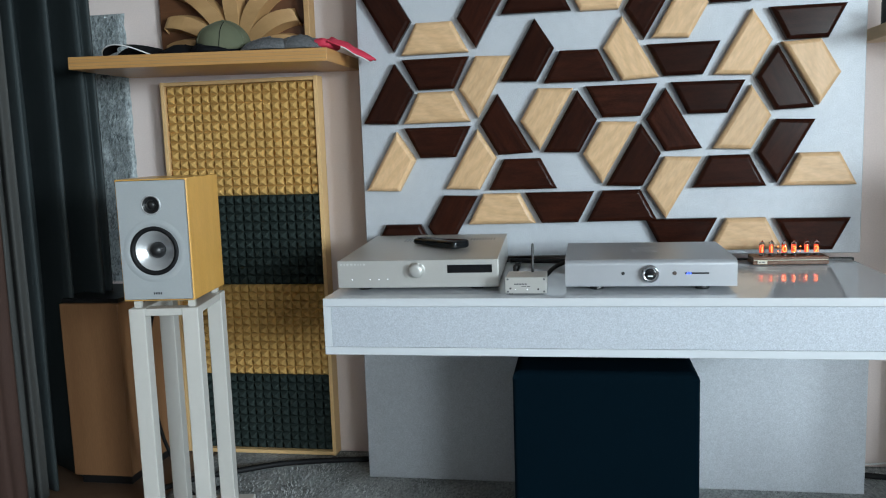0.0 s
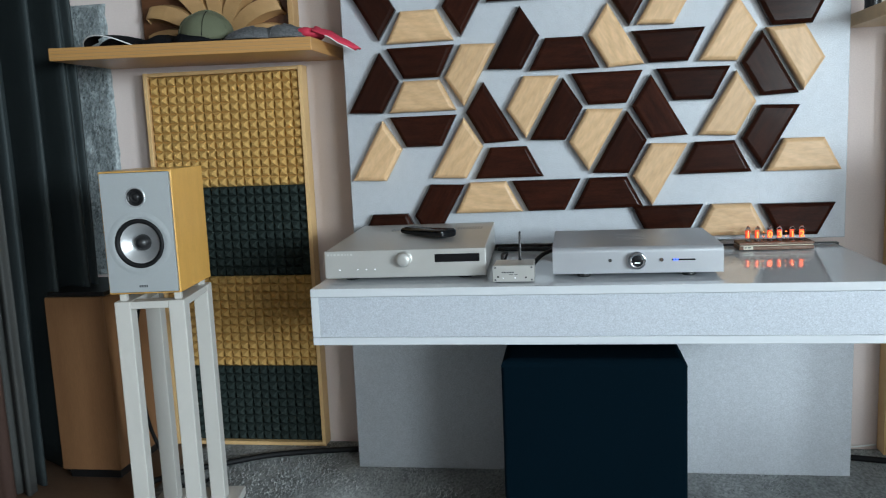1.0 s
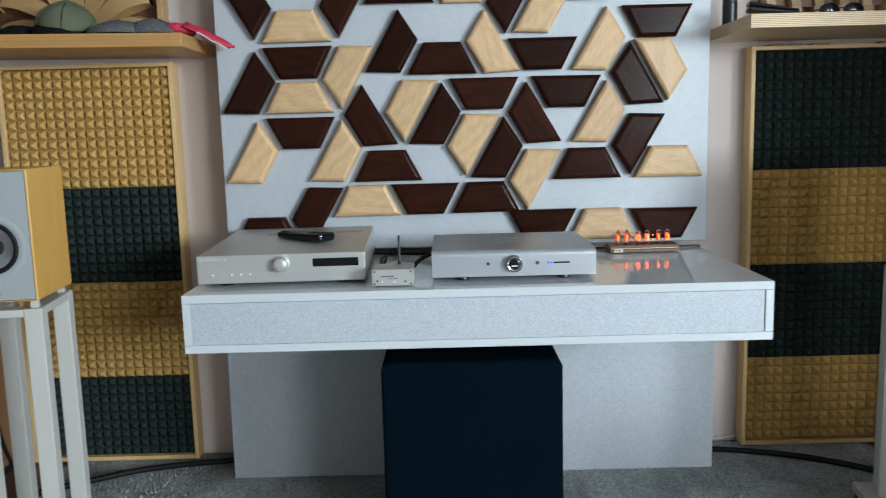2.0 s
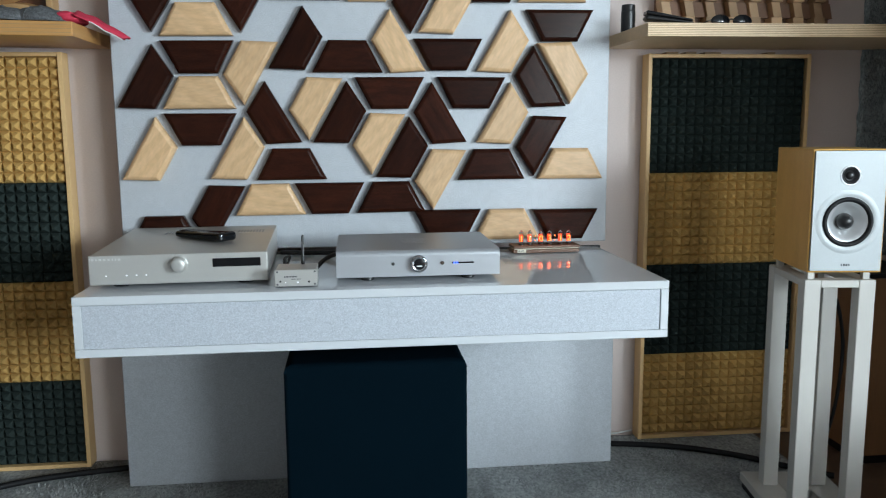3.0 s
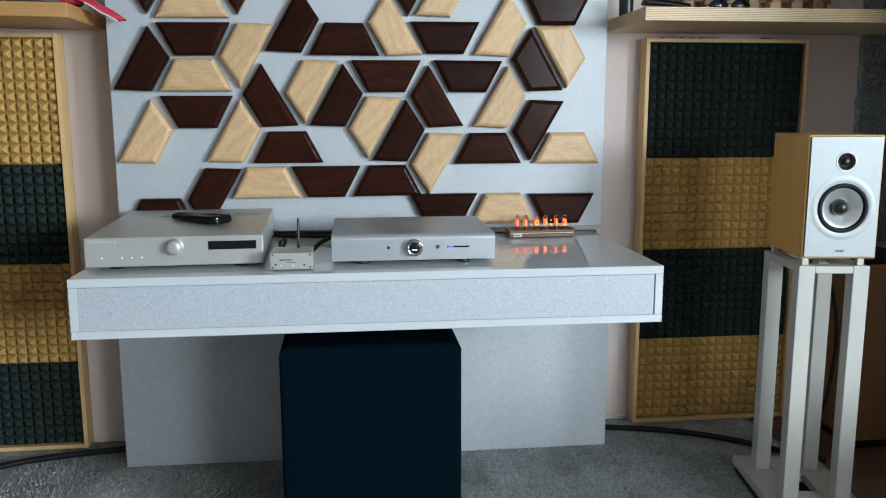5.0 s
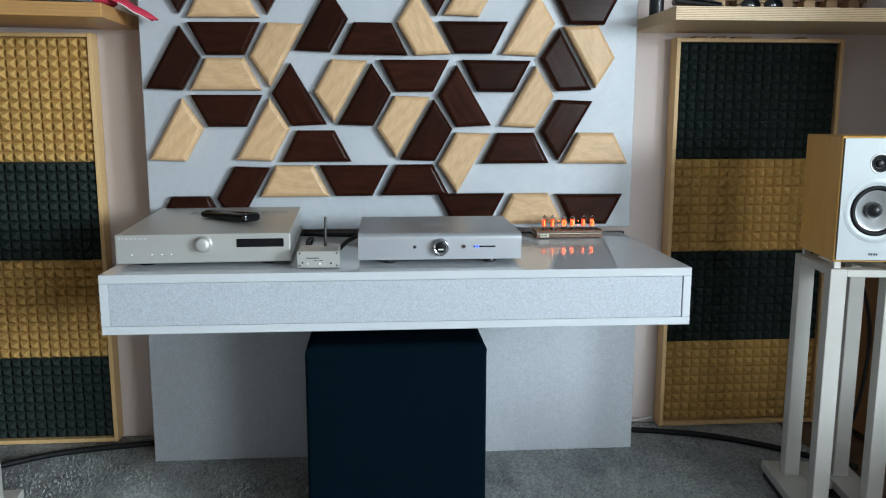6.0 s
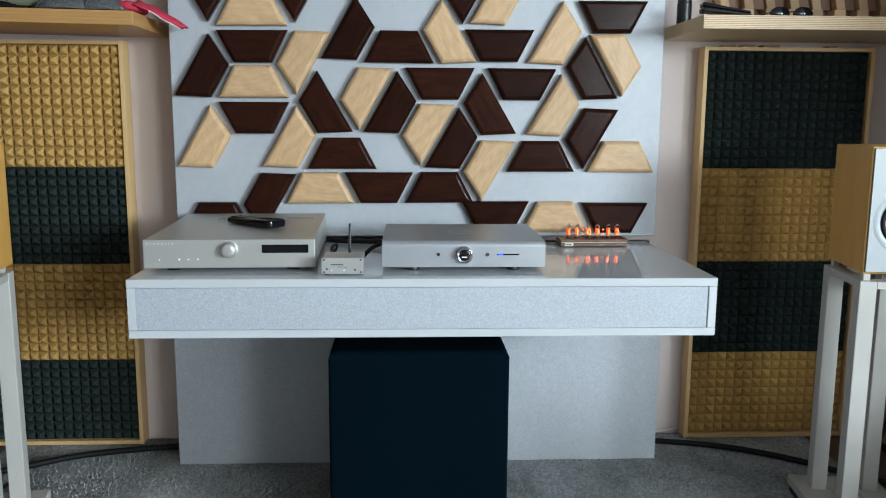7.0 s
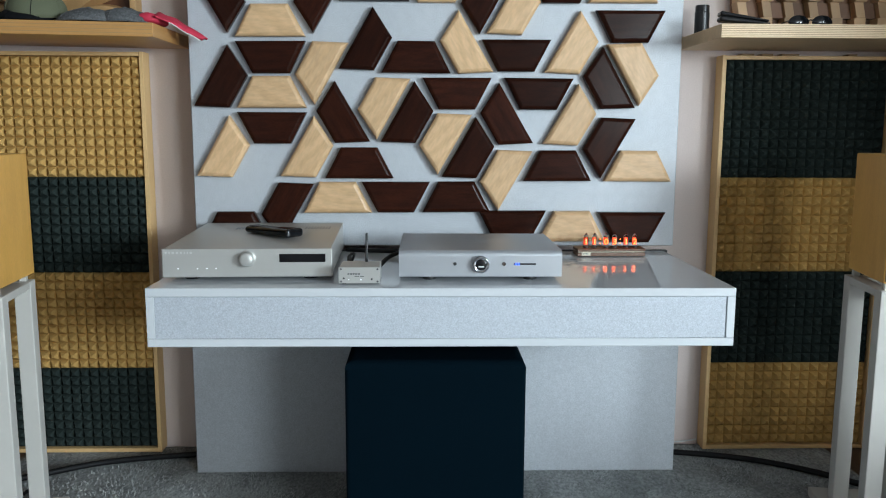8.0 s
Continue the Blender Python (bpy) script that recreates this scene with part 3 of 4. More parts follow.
def stand(m, top, label):
    s = thing("speaker_stand", label, "speaker stand", m, "pair of speaker stands")
    w, d, leg, zb = 0.095, 0.262, 0.044, 0.052
    part("rubber_pad", block(-w - 0.030, w + 0.030, -0.055, d + 0.055, 0.000, 0.024, 0.002, 1), M_RUBBER, s, "black rubber pad")
    plate = block(-w - 0.036, -w + 0.055, -0.062, d + 0.062, 0.0245, zb, 0.002, 1)
    block(w - 0.055, w + 0.036, -0.062, d + 0.062, 0.0245, zb, 0.002, 1, bm=plate)
    block(-w + 0.0555, w - 0.0555, -0.062, 0.075, 0.0245, zb, 0.002, 1, bm=plate)
    block(-w + 0.0555, w - 0.0555, d - 0.075, d + 0.062, 0.0245, zb, 0.002, 1, bm=plate)
    part("base_plate", plate, M_STAND, s)
    for sx in (-1, 1):
        for y in (0, d - leg):
            part("leg", block(*sorted((sx * w, sx * (w - leg))), y, y + leg, zb + 0.0003, top, 0.0025, 2), M_STAND, s)
        part("side_rail", block(*sorted((sx * (w - 0.001), sx * (w - leg + 0.001))), leg, d - leg, top - 0.021, top - 0.0008, 0.0015, 1), M_STAND, s)
    part("front_rail", block(-w + leg, w - leg, 0.001, leg - 0.001, top - 0.021, top - 0.0008, 0.0015, 1), M_STAND, s)
    part("back_rail", block(-w + leg, w - leg, d - leg + 0.001, d - 0.001, top - 0.021, top - 0.0008, 0.0015, 1), M_STAND, s)
    for sx in (-0.074, 0.074):
        for y in (0.022, d - 0.030):
            part("spacer", block(sx - 0.009, sx + 0.009, y - 0.009, y + 0.009, top + 0.0002, top + 0.0185, 0.001, 1), M_STAND, s)
    return s


ST_L, ST_R = pose(-1.195, -0.022, -0.0005, 0, 0, 8.5), pose(1.233, 0.010, -0.0005, 0, 0, -8)
stand(ST_L, 0.729, "tall four-legged white enamelled speaker stand on black pads")
stand(ST_R, 0.736, "tall four-legged white enamelled speaker stand on black pads")
loudspeaker(ST_L @ pose(-0.011, 0.010, 0.748, 0, 0, -2.5), "bookshelf loudspeaker in honey beech veneer with a silver front")
loudspeaker(ST_R @ pose(0.011, 0.010, 0.755), "bookshelf loudspeaker in honey beech veneer with a silver front")


# ---------------------------------------------------------------- tower speakers in the corners
def tower(x0, x1, label):
    t = thing("floor_speaker", label, "speaker", group="floor speakers in the corners")
    part("cabinet", block(x0, x1, 0.455, 0.78, 0.030, 0.645, 0.004, 2), M_TOWER, t)
    part("top_cap", block(x0 + 0.004, x1 - 0.004, 0.465, 0.77, 0.6452, 0.660, 0.002, 1), M_BLACK, t)
    part("plinth", block(x0 + 0.015, x1 - 0.012, 0.475, 0.77, -0.0055, 0.0298, 0.002, 1), M_BLACK, t, "black plinth")
    part("front_trim", block(x1 - 0.012, x1 - 0.002, 0.452, 0.4548, 0.035, 0.64), M_TOWER, t)
    return t


tower(-1.845, -1.625, "brown cherry floor speaker on a black plinth")
tower(1.625, 1.86, "brown cherry floor speaker on a black plinth in shade")

# ---------------------------------------------------------------- wall strips and drapes
def strip(x0, x1, z0, z1):
    bm = bmesh.new()
    n, m = 24, 140
    rows = []
    for j in range(m + 1):
        row = []
        for i in range(n + 1):
            x, z = x0 + (x1 - x0) * i / n, z0 + (z1 - z0) * j / m
            edge = min(i, n - i) == 0 or min(j, m - j) == 0
            ripple = 0.006 * noise.noise((x * 38, z * 22, 1)) + 0.004 * noise.noise((x * 90, z * 70, 5))
            wob = 0.006 * noise.noise((z * 20, 7 if i < 2 else 2, 0)) if i in (0, n) else 0
            row.append(bm.verts.new((x + wob, (0.838 if edge else 0.822) + (0 if edge else ripple), z)))
        rows.append(row)
    for a, b in zip(rows, rows[1:]):
        for i in range(n):
            bm.faces.new((a[i], a[i + 1], b[i + 1], b[i]))
    hang = thing("wall_hanging", "long shaggy grey marbled hanging strip on the wall", "wall hanging", group="shaggy strips on the wall")
    part("backing", bm, M_STRIP, hang, smooth=True)
    rnd = random.Random(round(x0 * 100))
    for name, mat, count in (("dark_pile", M_STRIP, 2600), ("pale_pile", M_PILEPALE, 1900)):
        pile = bmesh.new()
        done = 0
        while done < count:
            x, z = rnd.uniform(x0 + 0.006, x1 - 0.006), rnd.uniform(z0 + 0.012, z1 - 0.004)
            if mat is M_PILEPALE and noise.noise((x * 9, z * 5, 2)) < rnd.uniform(-0.5, 0.35):
                continue
            done += 1
            w, long, lean = rnd.uniform(0.0018, 0.004), rnd.uniform(0.012, 0.028), rnd.uniform(-0.010, 0.010)
            y = 0.820 - rnd.uniform(0.0, 0.004)
            p = [pile.verts.new(q) for q in ((x - w, y, z), (x + w, y, z), (x + w * 0.7 + lean * 0.5, y - 0.009, z - long * 0.5),
                                             (x - w * 0.7 + lean * 0.5, y - 0.009, z - long * 0.5), (x + lean, y - 0.006, z - long))]
            pile.faces.new((p[0], p[1], p[2], p[3]))
            pile.faces.new((p[3], p[2], p[4]))
        tagged(part(name, pile, mat, hang), kind="stuff")
    return hang


strip(-2.03, -1.735, 0.66, 1.665)
strip(1.79, 2.03, 0.66, 1.95)


def drape(name, a, b, folds, deep, mat, label, z1=2.45):
    bm = bmesh.new()
    a, b = Vector((*a, 0)), Vector((*b, 0))
    along = b - a
    out = Vector((-along.y, along.x, 0)).normalized()
    n, m = folds * 24, 30
    rows = []
    for j in range(m + 1):
        z = 0.004 + (z1 - 0.004) * j / m
        row = []
        for i in range(n + 1):
            u = i / n
            swing = math.sin(u * folds * 2 * math.pi + 0.5 * math.sin(z * 1.3 + u * 9))
            f = math.copysign(abs(swing) ** 0.6, swing) * deep * (1.15 - 0.25 * z / z1)
            f += 0.35 * deep * math.sin(u * folds * 4.3 * math.pi + 1.7)
            p = a + along * (u + 0.01 * math.sin(z * 2 + u * 20)) + out * f
            row.append(bm.verts.new((p.x, p.y, z)))
        rows.append(row)
    for p, q in zip(rows, rows[1:]):
        for i in range(n):
            bm.faces.new((p[i], p[i + 1], q[i + 1], q[i]))
    ob = solid(name, bm, mat, label, "curtain", smooth=True)
    mod = ob.modifiers.new("thickness", "SOLIDIFY")
    mod.thickness = 0.003
    return ob


drape("curtain", (-2.02, 0.40), (-1.815, 0.68), 3, 0.095, M_CURTAIN, "dark teal velvet drape hanging to the floor")
drape("curtain", (-1.925, 0.29), (-1.86, 0.33), 1, 0.016, M_CURTAIN_GREY, "grey satin drape hanging in vertical folds")
drape("curtain", (-1.785, 0.10), (-1.98, -1.3), 9, 0.045, M_CURTAIN_BROWN, "mauve-brown drape hanging in vertical folds")


# ---------------------------------------------------------------- amplifier with champagne front
def amplifier():
    a = thing("integrated_amplifier", "champagne silver hi-fi amplifier with a black display on the desk", "amplifier", pose(-0.513, 0.103, 0.75, 0, 0, 2.0))
    w, d, z0, z1 = 0.222, 0.52, 0.010, 0.086
    part("fascia", block(-w, w, 0.0, 0.012, z0, z1, 0.003, 3), M_CHAMPAGNE, a)
    lid = block(-w + 0.003, w - 0.003, 0.0122, d, z0 + 0.002, z1 - 0.001, 0.002, 2)
    for v in lid.verts:
        if v.co.z > 0.05:
            v.co.z += 0.010 * v.co.y / d
    part("casing", lid, M_CHAMPAGNE, a)
    for gx in (-0.10, 0.11):
        for k in range(9):
            part("vent_slot", block(gx + 0.009 * k, gx + 0.005 + 0.009 * k, 0.37, 0.47, z1 + 0.0050, z1 + 0.0072), M_GREYALU, a)
    knob = part("volume_knob", lathe([(0.0195, 0.0), (0.0195, -0.017), (0.0180, -0.0215), (0.014, -0.0240), (0.006, -0.0248), (0, -0.0250)], 48), M_CHAMPAGNE, a, "round silver volume knob", at=pose(0.0, -0.0003, 0.060 - 0.0005), smooth=True)
    part("knob_ring", lathe([(0.0222, 0.0), (0.0222, -0.0014), (0.0197, -0.0018)], 48), M_CHAMPAGNE, knob, smooth=True)
    part("display", block(0.083, 0.204, -0.0012, 0.004, 0.0495, 0.0715, 0.0006, 1), M_DISPLAY, a, "black display window")
    for x in (-0.180, -0.130, -0.106, -0.082):
        part("button", lathe([(0.0016, 0.0), (0.0016, -0.0022), (0.0012, -0.003), (0, -0.003)], 16), M_WHITELED, a, "small pale button", at=pose(x, -0.0003, 0.034))
    part("maker_mark", bars((0.005, 0.003, 0.006, 0.006, 0.005, 0.003, 0.0025, 0.006), -0.213, 0.073, -0.0002, 0.0052, 0.0048), M_FAINTINK, a)
    for x in (-0.155, 0.16):
        for y in (0.05, d - 0.06):
            part("foot", lathe([(0, 0), (0.019, 0), (0.021, 0.003), (0.021, 0.0105), (0, 0.0105)], 24, "z"), M_RUBBER, a, at=pose(x, y, 0.0003))
    return a


amplifier()


def power_amplifier():
    a = thing("stereo_amplifier", "low brushed aluminium amplifier with a chrome knob and blue lights", "amplifier", pose(0.1015, 0.100, 0.75))
    w, d, z0, z1 = 0.2165, 0.325, 0.012, 0.0815
    bm = block(-w, w, 0.0, d, z0, z1)
    top = [e for e in bm.edges if all(v.co.z > z1 - 1e-4 for v in e.verts) and all(v.co.y < 1e-4 for v in e.verts)]
    bmesh.ops.bevel(bm, geom=top, offset=0.014, segments=6, profile=0.5, affect="EDGES")
    for v in bm.verts:
        if v.co.z > z1 - 0.02 and v.co.y > 0.1:
            v.co.z += 0.004
            v.co.x *= 0.985
    part("casing", bm, M_ALU, a)
    for k in range(4):
        y = 0.135 + 0.030 * k
        z = z1 + 0.004 * (y - 0.014) / (d - 0.014)
        part("vent_slot", block(-0.036, 0.036, y, y + 0.0016, z - 0.001, z + 0.0003), M_GREYALU, a)
    knob = part("volume_knob", lathe([(0.0225, 0.0), (0.0225, -0.014), (0.021, -0.017), (0.018, -0.0175), (0.0165, -0.0165), (0.010, -0.0155), (0, -0.0150)], 48), M_CHROME, a, "mirror chrome volume knob", at=pose(0.0, -0.0003, 0.046), smooth=True)
    # Dark disc and pale bar paint the room's reflection onto the chrome.
    part("knob_dark_reflection", lathe([(0.0145, -0.0166), (0.0130, -0.0172), (0, -0.0168)], 32), M_DISPLAY, knob, "dark reflection put on the knob face", smooth=True)
    part("knob_glint", block(-0.007, 0.007, -0.0180, -0.0168, -0.0065, -0.003), M_GLINT, knob)
    part("socket", lathe([(0.0045, 0.0), (0.0045, -0.001), (0.003, -0.0014), (0, -0.0008)], 20), M_BLACK, a, at=pose(-0.068, -0.0003, 0.046))
    part("button", lathe([(0.0052, 0.0), (0.0052, -0.002), (0.0045, -0.0026), (0, -0.0026)], 20), M_CHROME, a, at=pose(0.062, -0.0003, 0.046))
    part("display", block(0.088, 0.147, -0.0010, 0.003, 0.0435, 0.0475, 0.0005, 1), M_DISPLAY, a, "narrow black indicator slot")
    for x in (0.094, 0.101):
        part("indicator", lathe([(0.0024, 0.0), (0.0024, -0.0008), (0, -0.0012)], 12), M_BLUE, a, "blue light", at=pose(x, -0.0011, 0.0455))
    part("maker_mark", bars((0.006, 0.009, 0.008, 0.010, 0.006), -0.178, 0.045, -0.0002, 0.0028, 0.003), M_ALU, a)
    for x in (-0.135, 0.135):
        for y in (0.035, d - 0.045):
            part("foot", lathe([(0, 0), (0.017, 0), (0.019, 0.003), (0.019, 0.0123), (0, 0.0123)], 24, "z"), M_BLACK, a, at=pose(x, y, 0.0003))
    return a


power_amplifier()


def remote():
    r = thing("remote_control", "black hand-held remote lying on the amplifier", "remote control", pose(-0.493, 0.345, 0.8425, 0, 0, -41))
    bm = block(-0.104, 0.108, -0.025, 0.025, 0.0006, 0.022, 0.0095, 5)
    for v in bm.verts:
        u = v.co.x / 0.104
        v.co.y *= 1.0 + 0.24 * u
        if v.co.z > 0.009:
            v.co.z += 0.004 * u
    part("body", bm, M_DISPLAY, r)
    part("top_inlay", block(-0.085, 0.06, -0.016, 0.016, 0.0195, 0.0222, 0.001, 1), M_DISPLAY, r, "glossy black keypad inlay")
    for i in range(6):
        for j in range(3):
            part("button", block(-0.076 + 0.019 * i, -0.066 + 0.019 * i, -0.0125 + 0.0095 * j, -0.0065 + 0.0095 * j, 0.0218, 0.0234, 0.0006, 1), M_GREYPLASTIC, r)
    return r


remote()


def streamer():
    s = thing("network_streamer", "small silver aluminium box with a stub aerial", "streamer", pose(-0.2155, 0.048, 0.75))
    part("casing", block(-0.052, 0.052, 0.003, 0.10, 0.003, 0.046, 0.0015, 2), M_CHAMPAGNE, s)
    part("front_plate", block(-0.0535, 0.0535, -0.001, 0.0028, 0.0035, 0.0462, 0.001, 1), M_CHAMPAGNE, s)
    for x in (-0.047, 0.047):
        for z in (0.009, 0.041):
            part("screw", lathe([(0.0026, 0), (0.0026, -0.001), (0.001, -0.0012), (0, -0.0008)], 12), M_GREYPLASTIC, s, at=pose(x, -0.0011, z))
    part("socket", lathe([(0.0026, 0), (0.0026, -0.0006), (0, -0.0006)], 14), M_BLACK, s, at=pose(-0.040, -0.0011, 0.017))
    part("socket", lathe([(0.0026, 0), (0.0026, -0.0006), (0, -0.0006)], 14), M_BLACK, s, at=pose(0.032, -0.0011, 0.015))
    part("indicator", lathe([(0.0017, 0), (0.0017, -0.001), (0, -0.0014)], 12), M_WHITELED, s, at=pose(0.004, -0.0011, 0.014))
    part("indicator", lathe([(0.0012, 0), (0.0012, -0.001), (0, -0.0014)], 12), M_WHITELED, s, at=pose(-0.027, -0.0011, 0.014))
    part("maker_mark", bars((0.004, 0.006, 0.005, 0.006, 0.005), -0.030, 0.027, -0.0011, 0.003, 0.0015), M_DARKINK, s)
    part("print_line", bars((0.012, 0.010), -0.012, 0.0215, -0.0011, 0.0014, 0.002), M_DARKINK, s)
    part("aerial", lathe([(0, 0), (0.0042, 0), (0.0042, 0.012), (0.0036, 0.013), (0.0034, 0.074), (0.002, 0.078), (0, 0.078)], 16, "z"), M_BLACK, s, "stub black aerial", at=pose(0.013, 0.088, 0.0463, 2, 1, 0), smooth=True)
    for k in range(4):
        part("rubber_foot", block(-0.045 + (k % 2) * 0.08, -0.035 + (k % 2) * 0.08, 0.01 + (k / 2) * 0.07, 0.02 + (k / 2) * 0.07, 0.0003, 0.0031), M_RUBBER, s)
    return s


streamer()


# ---------------------------------------------------------------- tube clock
def text_mesh(body, size, deep, mat, name):
    cu = bpy.data.curves.new(name, "FONT")
    cu.body, cu.size, cu.extrude, cu.align_x = body, size, deep, "CENTER"
    ob = bpy.data.objects.new(name, cu)
    scene.collection.objects.link(ob)
    me = bpy.data.meshes.new_from_object(ob.evaluated_get(bpy.context.evaluated_depsgraph_get()))
    bpy.data.objects.remove(ob)
    me.materials.append(mat)
    return me


def tube_clock():
    c = thing("tube_clock", "walnut clock with six glowing orange digit tubes on the desk", "clock", pose(0.546, 0.512, 0.75, 0, 0, 2))
    part("base", block(-0.109, 0.109, 0.0, 0.07, 0.002, 0.0135, 0.002, 2), M_WALNUT, c)
    part("base_layer", block(-0.106, 0.106, 0.002, 0.068, 0.0139, 0.0165, 0.0005, 1), M_PAPER, c, "pale middle layer")
    part("base_top", block(-0.109, 0.109, 0.0, 0.07, 0.0168, 0.0255, 0.002, 2), M_WALNUT, c)
    part("label_plate", block(-0.096, -0.068, -0.0016, -0.0002, 0.0045, 0.0145), M_PAPER, c, "cream label")
    part("label_bar", bars((0.006, 0.009), -0.093, 0.0085, -0.0016, 0.003, 0.003), M_DARKINK, c)
    xs = (-0.075, -0.047, -0.010, 0.018, 0.055, 0.083)
    for x, digit in zip(xs, "110312"):
        part("socket", lathe([(0, 0), (0.0095, 0), (0.0095, 0.004), (0, 0.004)], 20, "z"), M_BLACK, c, at=pose(x, 0.035, 0.0256))
        t = part("digit_tube", lathe([(0.0080, 0), (0.0080, 0.030), (0.0066, 0.035), (0.0030, 0.0380), (0.0012, 0.0420), (0, 0.0425)], 24, "z"), M_TUBE, c, "clear glass tube", at=pose(x, 0.035, 0.0297), smooth=True)
        d = new("digit", text_mesh(digit, 0.026, 0.0004, M_NEON, "digit"))
        d.parent = t
        d.matrix_basis = pose(0, -0.003, 0.006, 90, 0, 0)
        # Glowing plate added behind the digit as its halo.
        part("halo_plate", block(-0.0048, 0.0048, 0.0040, 0.0050, 0.004, 0.028), M_NEONHALO, t)
    for x in (-0.0285, 0.0365):
        for z in (0.038, 0.052):
            part("colon_dot", lathe([(0, -0.002), (0.0019, -0.001), (0.0019, 0.001), (0, 0.002)], 10, "z"), M_NEON, c, at=pose(x, 0.035, z))
        part("colon_stem", lathe([(0.0008, 0), (0.0008, 0.025), (0, 0.0255)], 8, "z"), M_BLACK, c, at=pose(x, 0.037, 0.0256))
    for x in (-0.09, 0.09):
        part("foot", block(x - 0.008, x + 0.008, 0.01, 0.06, 0.0003, 0.0021), M_RUBBER, c)
    return c


tube_clock()

# ---------------------------------------------------------------- cables
solid("power_cable", tube([(-1.50, 0.40, 0.012), (-1.42, 0.50, 0.012), (-1.30, 0.575, 0.012), (-1.16, 0.655, 0.012), (-1.0, 0.70, 0.012), (-0.80, 0.735, 0.012)], 0.010), M_RUBBER,
      "thick black power cable lying on the carpet by the foam panel", "cable", smooth=True)
solid("power_cable", tube([(0.79, 0.735, 0.012), (0.95, 0.70, 0.012), (1.10, 0.65, 0.012), (1.25, 0.56, 0.012), (1.36, 0.46, 0.012), (1.48, 0.36, 0.012)], 0.010), M_RUBBER,
      "thick black power cable curving over the carpet", "cable", smooth=True)
solid("speaker_cable", tube([(-1.37, 0.25, 0.70), (-1.46, 0.34, 0.52), (-1.47, 0.36, 0.40), (-1.43, 0.34, 0.22), (-1.35, 0.33, 0.06), (-1.33, 0.36, 0.010), (-1.30, 0.45, 0.010)], 0.006), M_RUBBER,
      "black loudspeaker cable hanging behind the stand", "cable", smooth=True)
solid("speaker_cable", tube([(1.36, 0.27, 0.70), (1.47, 0.37, 0.55), (1.52, 0.42, 0.40), (1.50, 0.42, 0.20), (1.45, 0.42, 0.05), (1.42, 0.44, 0.010)], 0.006), M_RUBBER,
      "black loudspeaker cable hanging behind the stand", "cable", smooth=True)
solid("white_cable", tube([(0.805, 0.80, 0.025), (0.88, 0.815, 0.014), (0.955, 0.822, 0.020)], 0.003), M_PVC, "thin white cable along the foot of the wall", "cable", smooth=True)
solid("cable_bundle", tube([(-0.30, 0.60, 0.760), (-0.22, 0.58, 0.760), (-0.12, 0.52, 0.768), (-0.06, 0.44, 0.790)], 0.007), M_RUBBER, "black cables behind the equipment on the desk", "cable", smooth=True)
solid("signal_cable", tube([(-0.25, 0.148, 0.785), (-0.256, 0.20, 0.80), (-0.245, 0.25, 0.80), (-0.26, 0.33, 0.765), (-0.28, 0.50, 0.757)], 0.0035), M_RUBBER, "thin black cable looping behind the small box", "cable", smooth=True)
solid("signal_cable", tube([(-0.175, 0.148, 0.775), (-0.15, 0.20, 0.795), (-0.125, 0.26, 0.80), (-0.09, 0.43, 0.79)], 0.006), M_RUBBER, "thick black cable from the small box to the amplifier", "cable", smooth=True)
solid("cable_gap_cover", block(-0.70, 0.76, 0.631, 0.650, 0.736, 0.7535, 0.001, 1), M_BLACK, "black cable slot along the back of the desk", "cable slot")


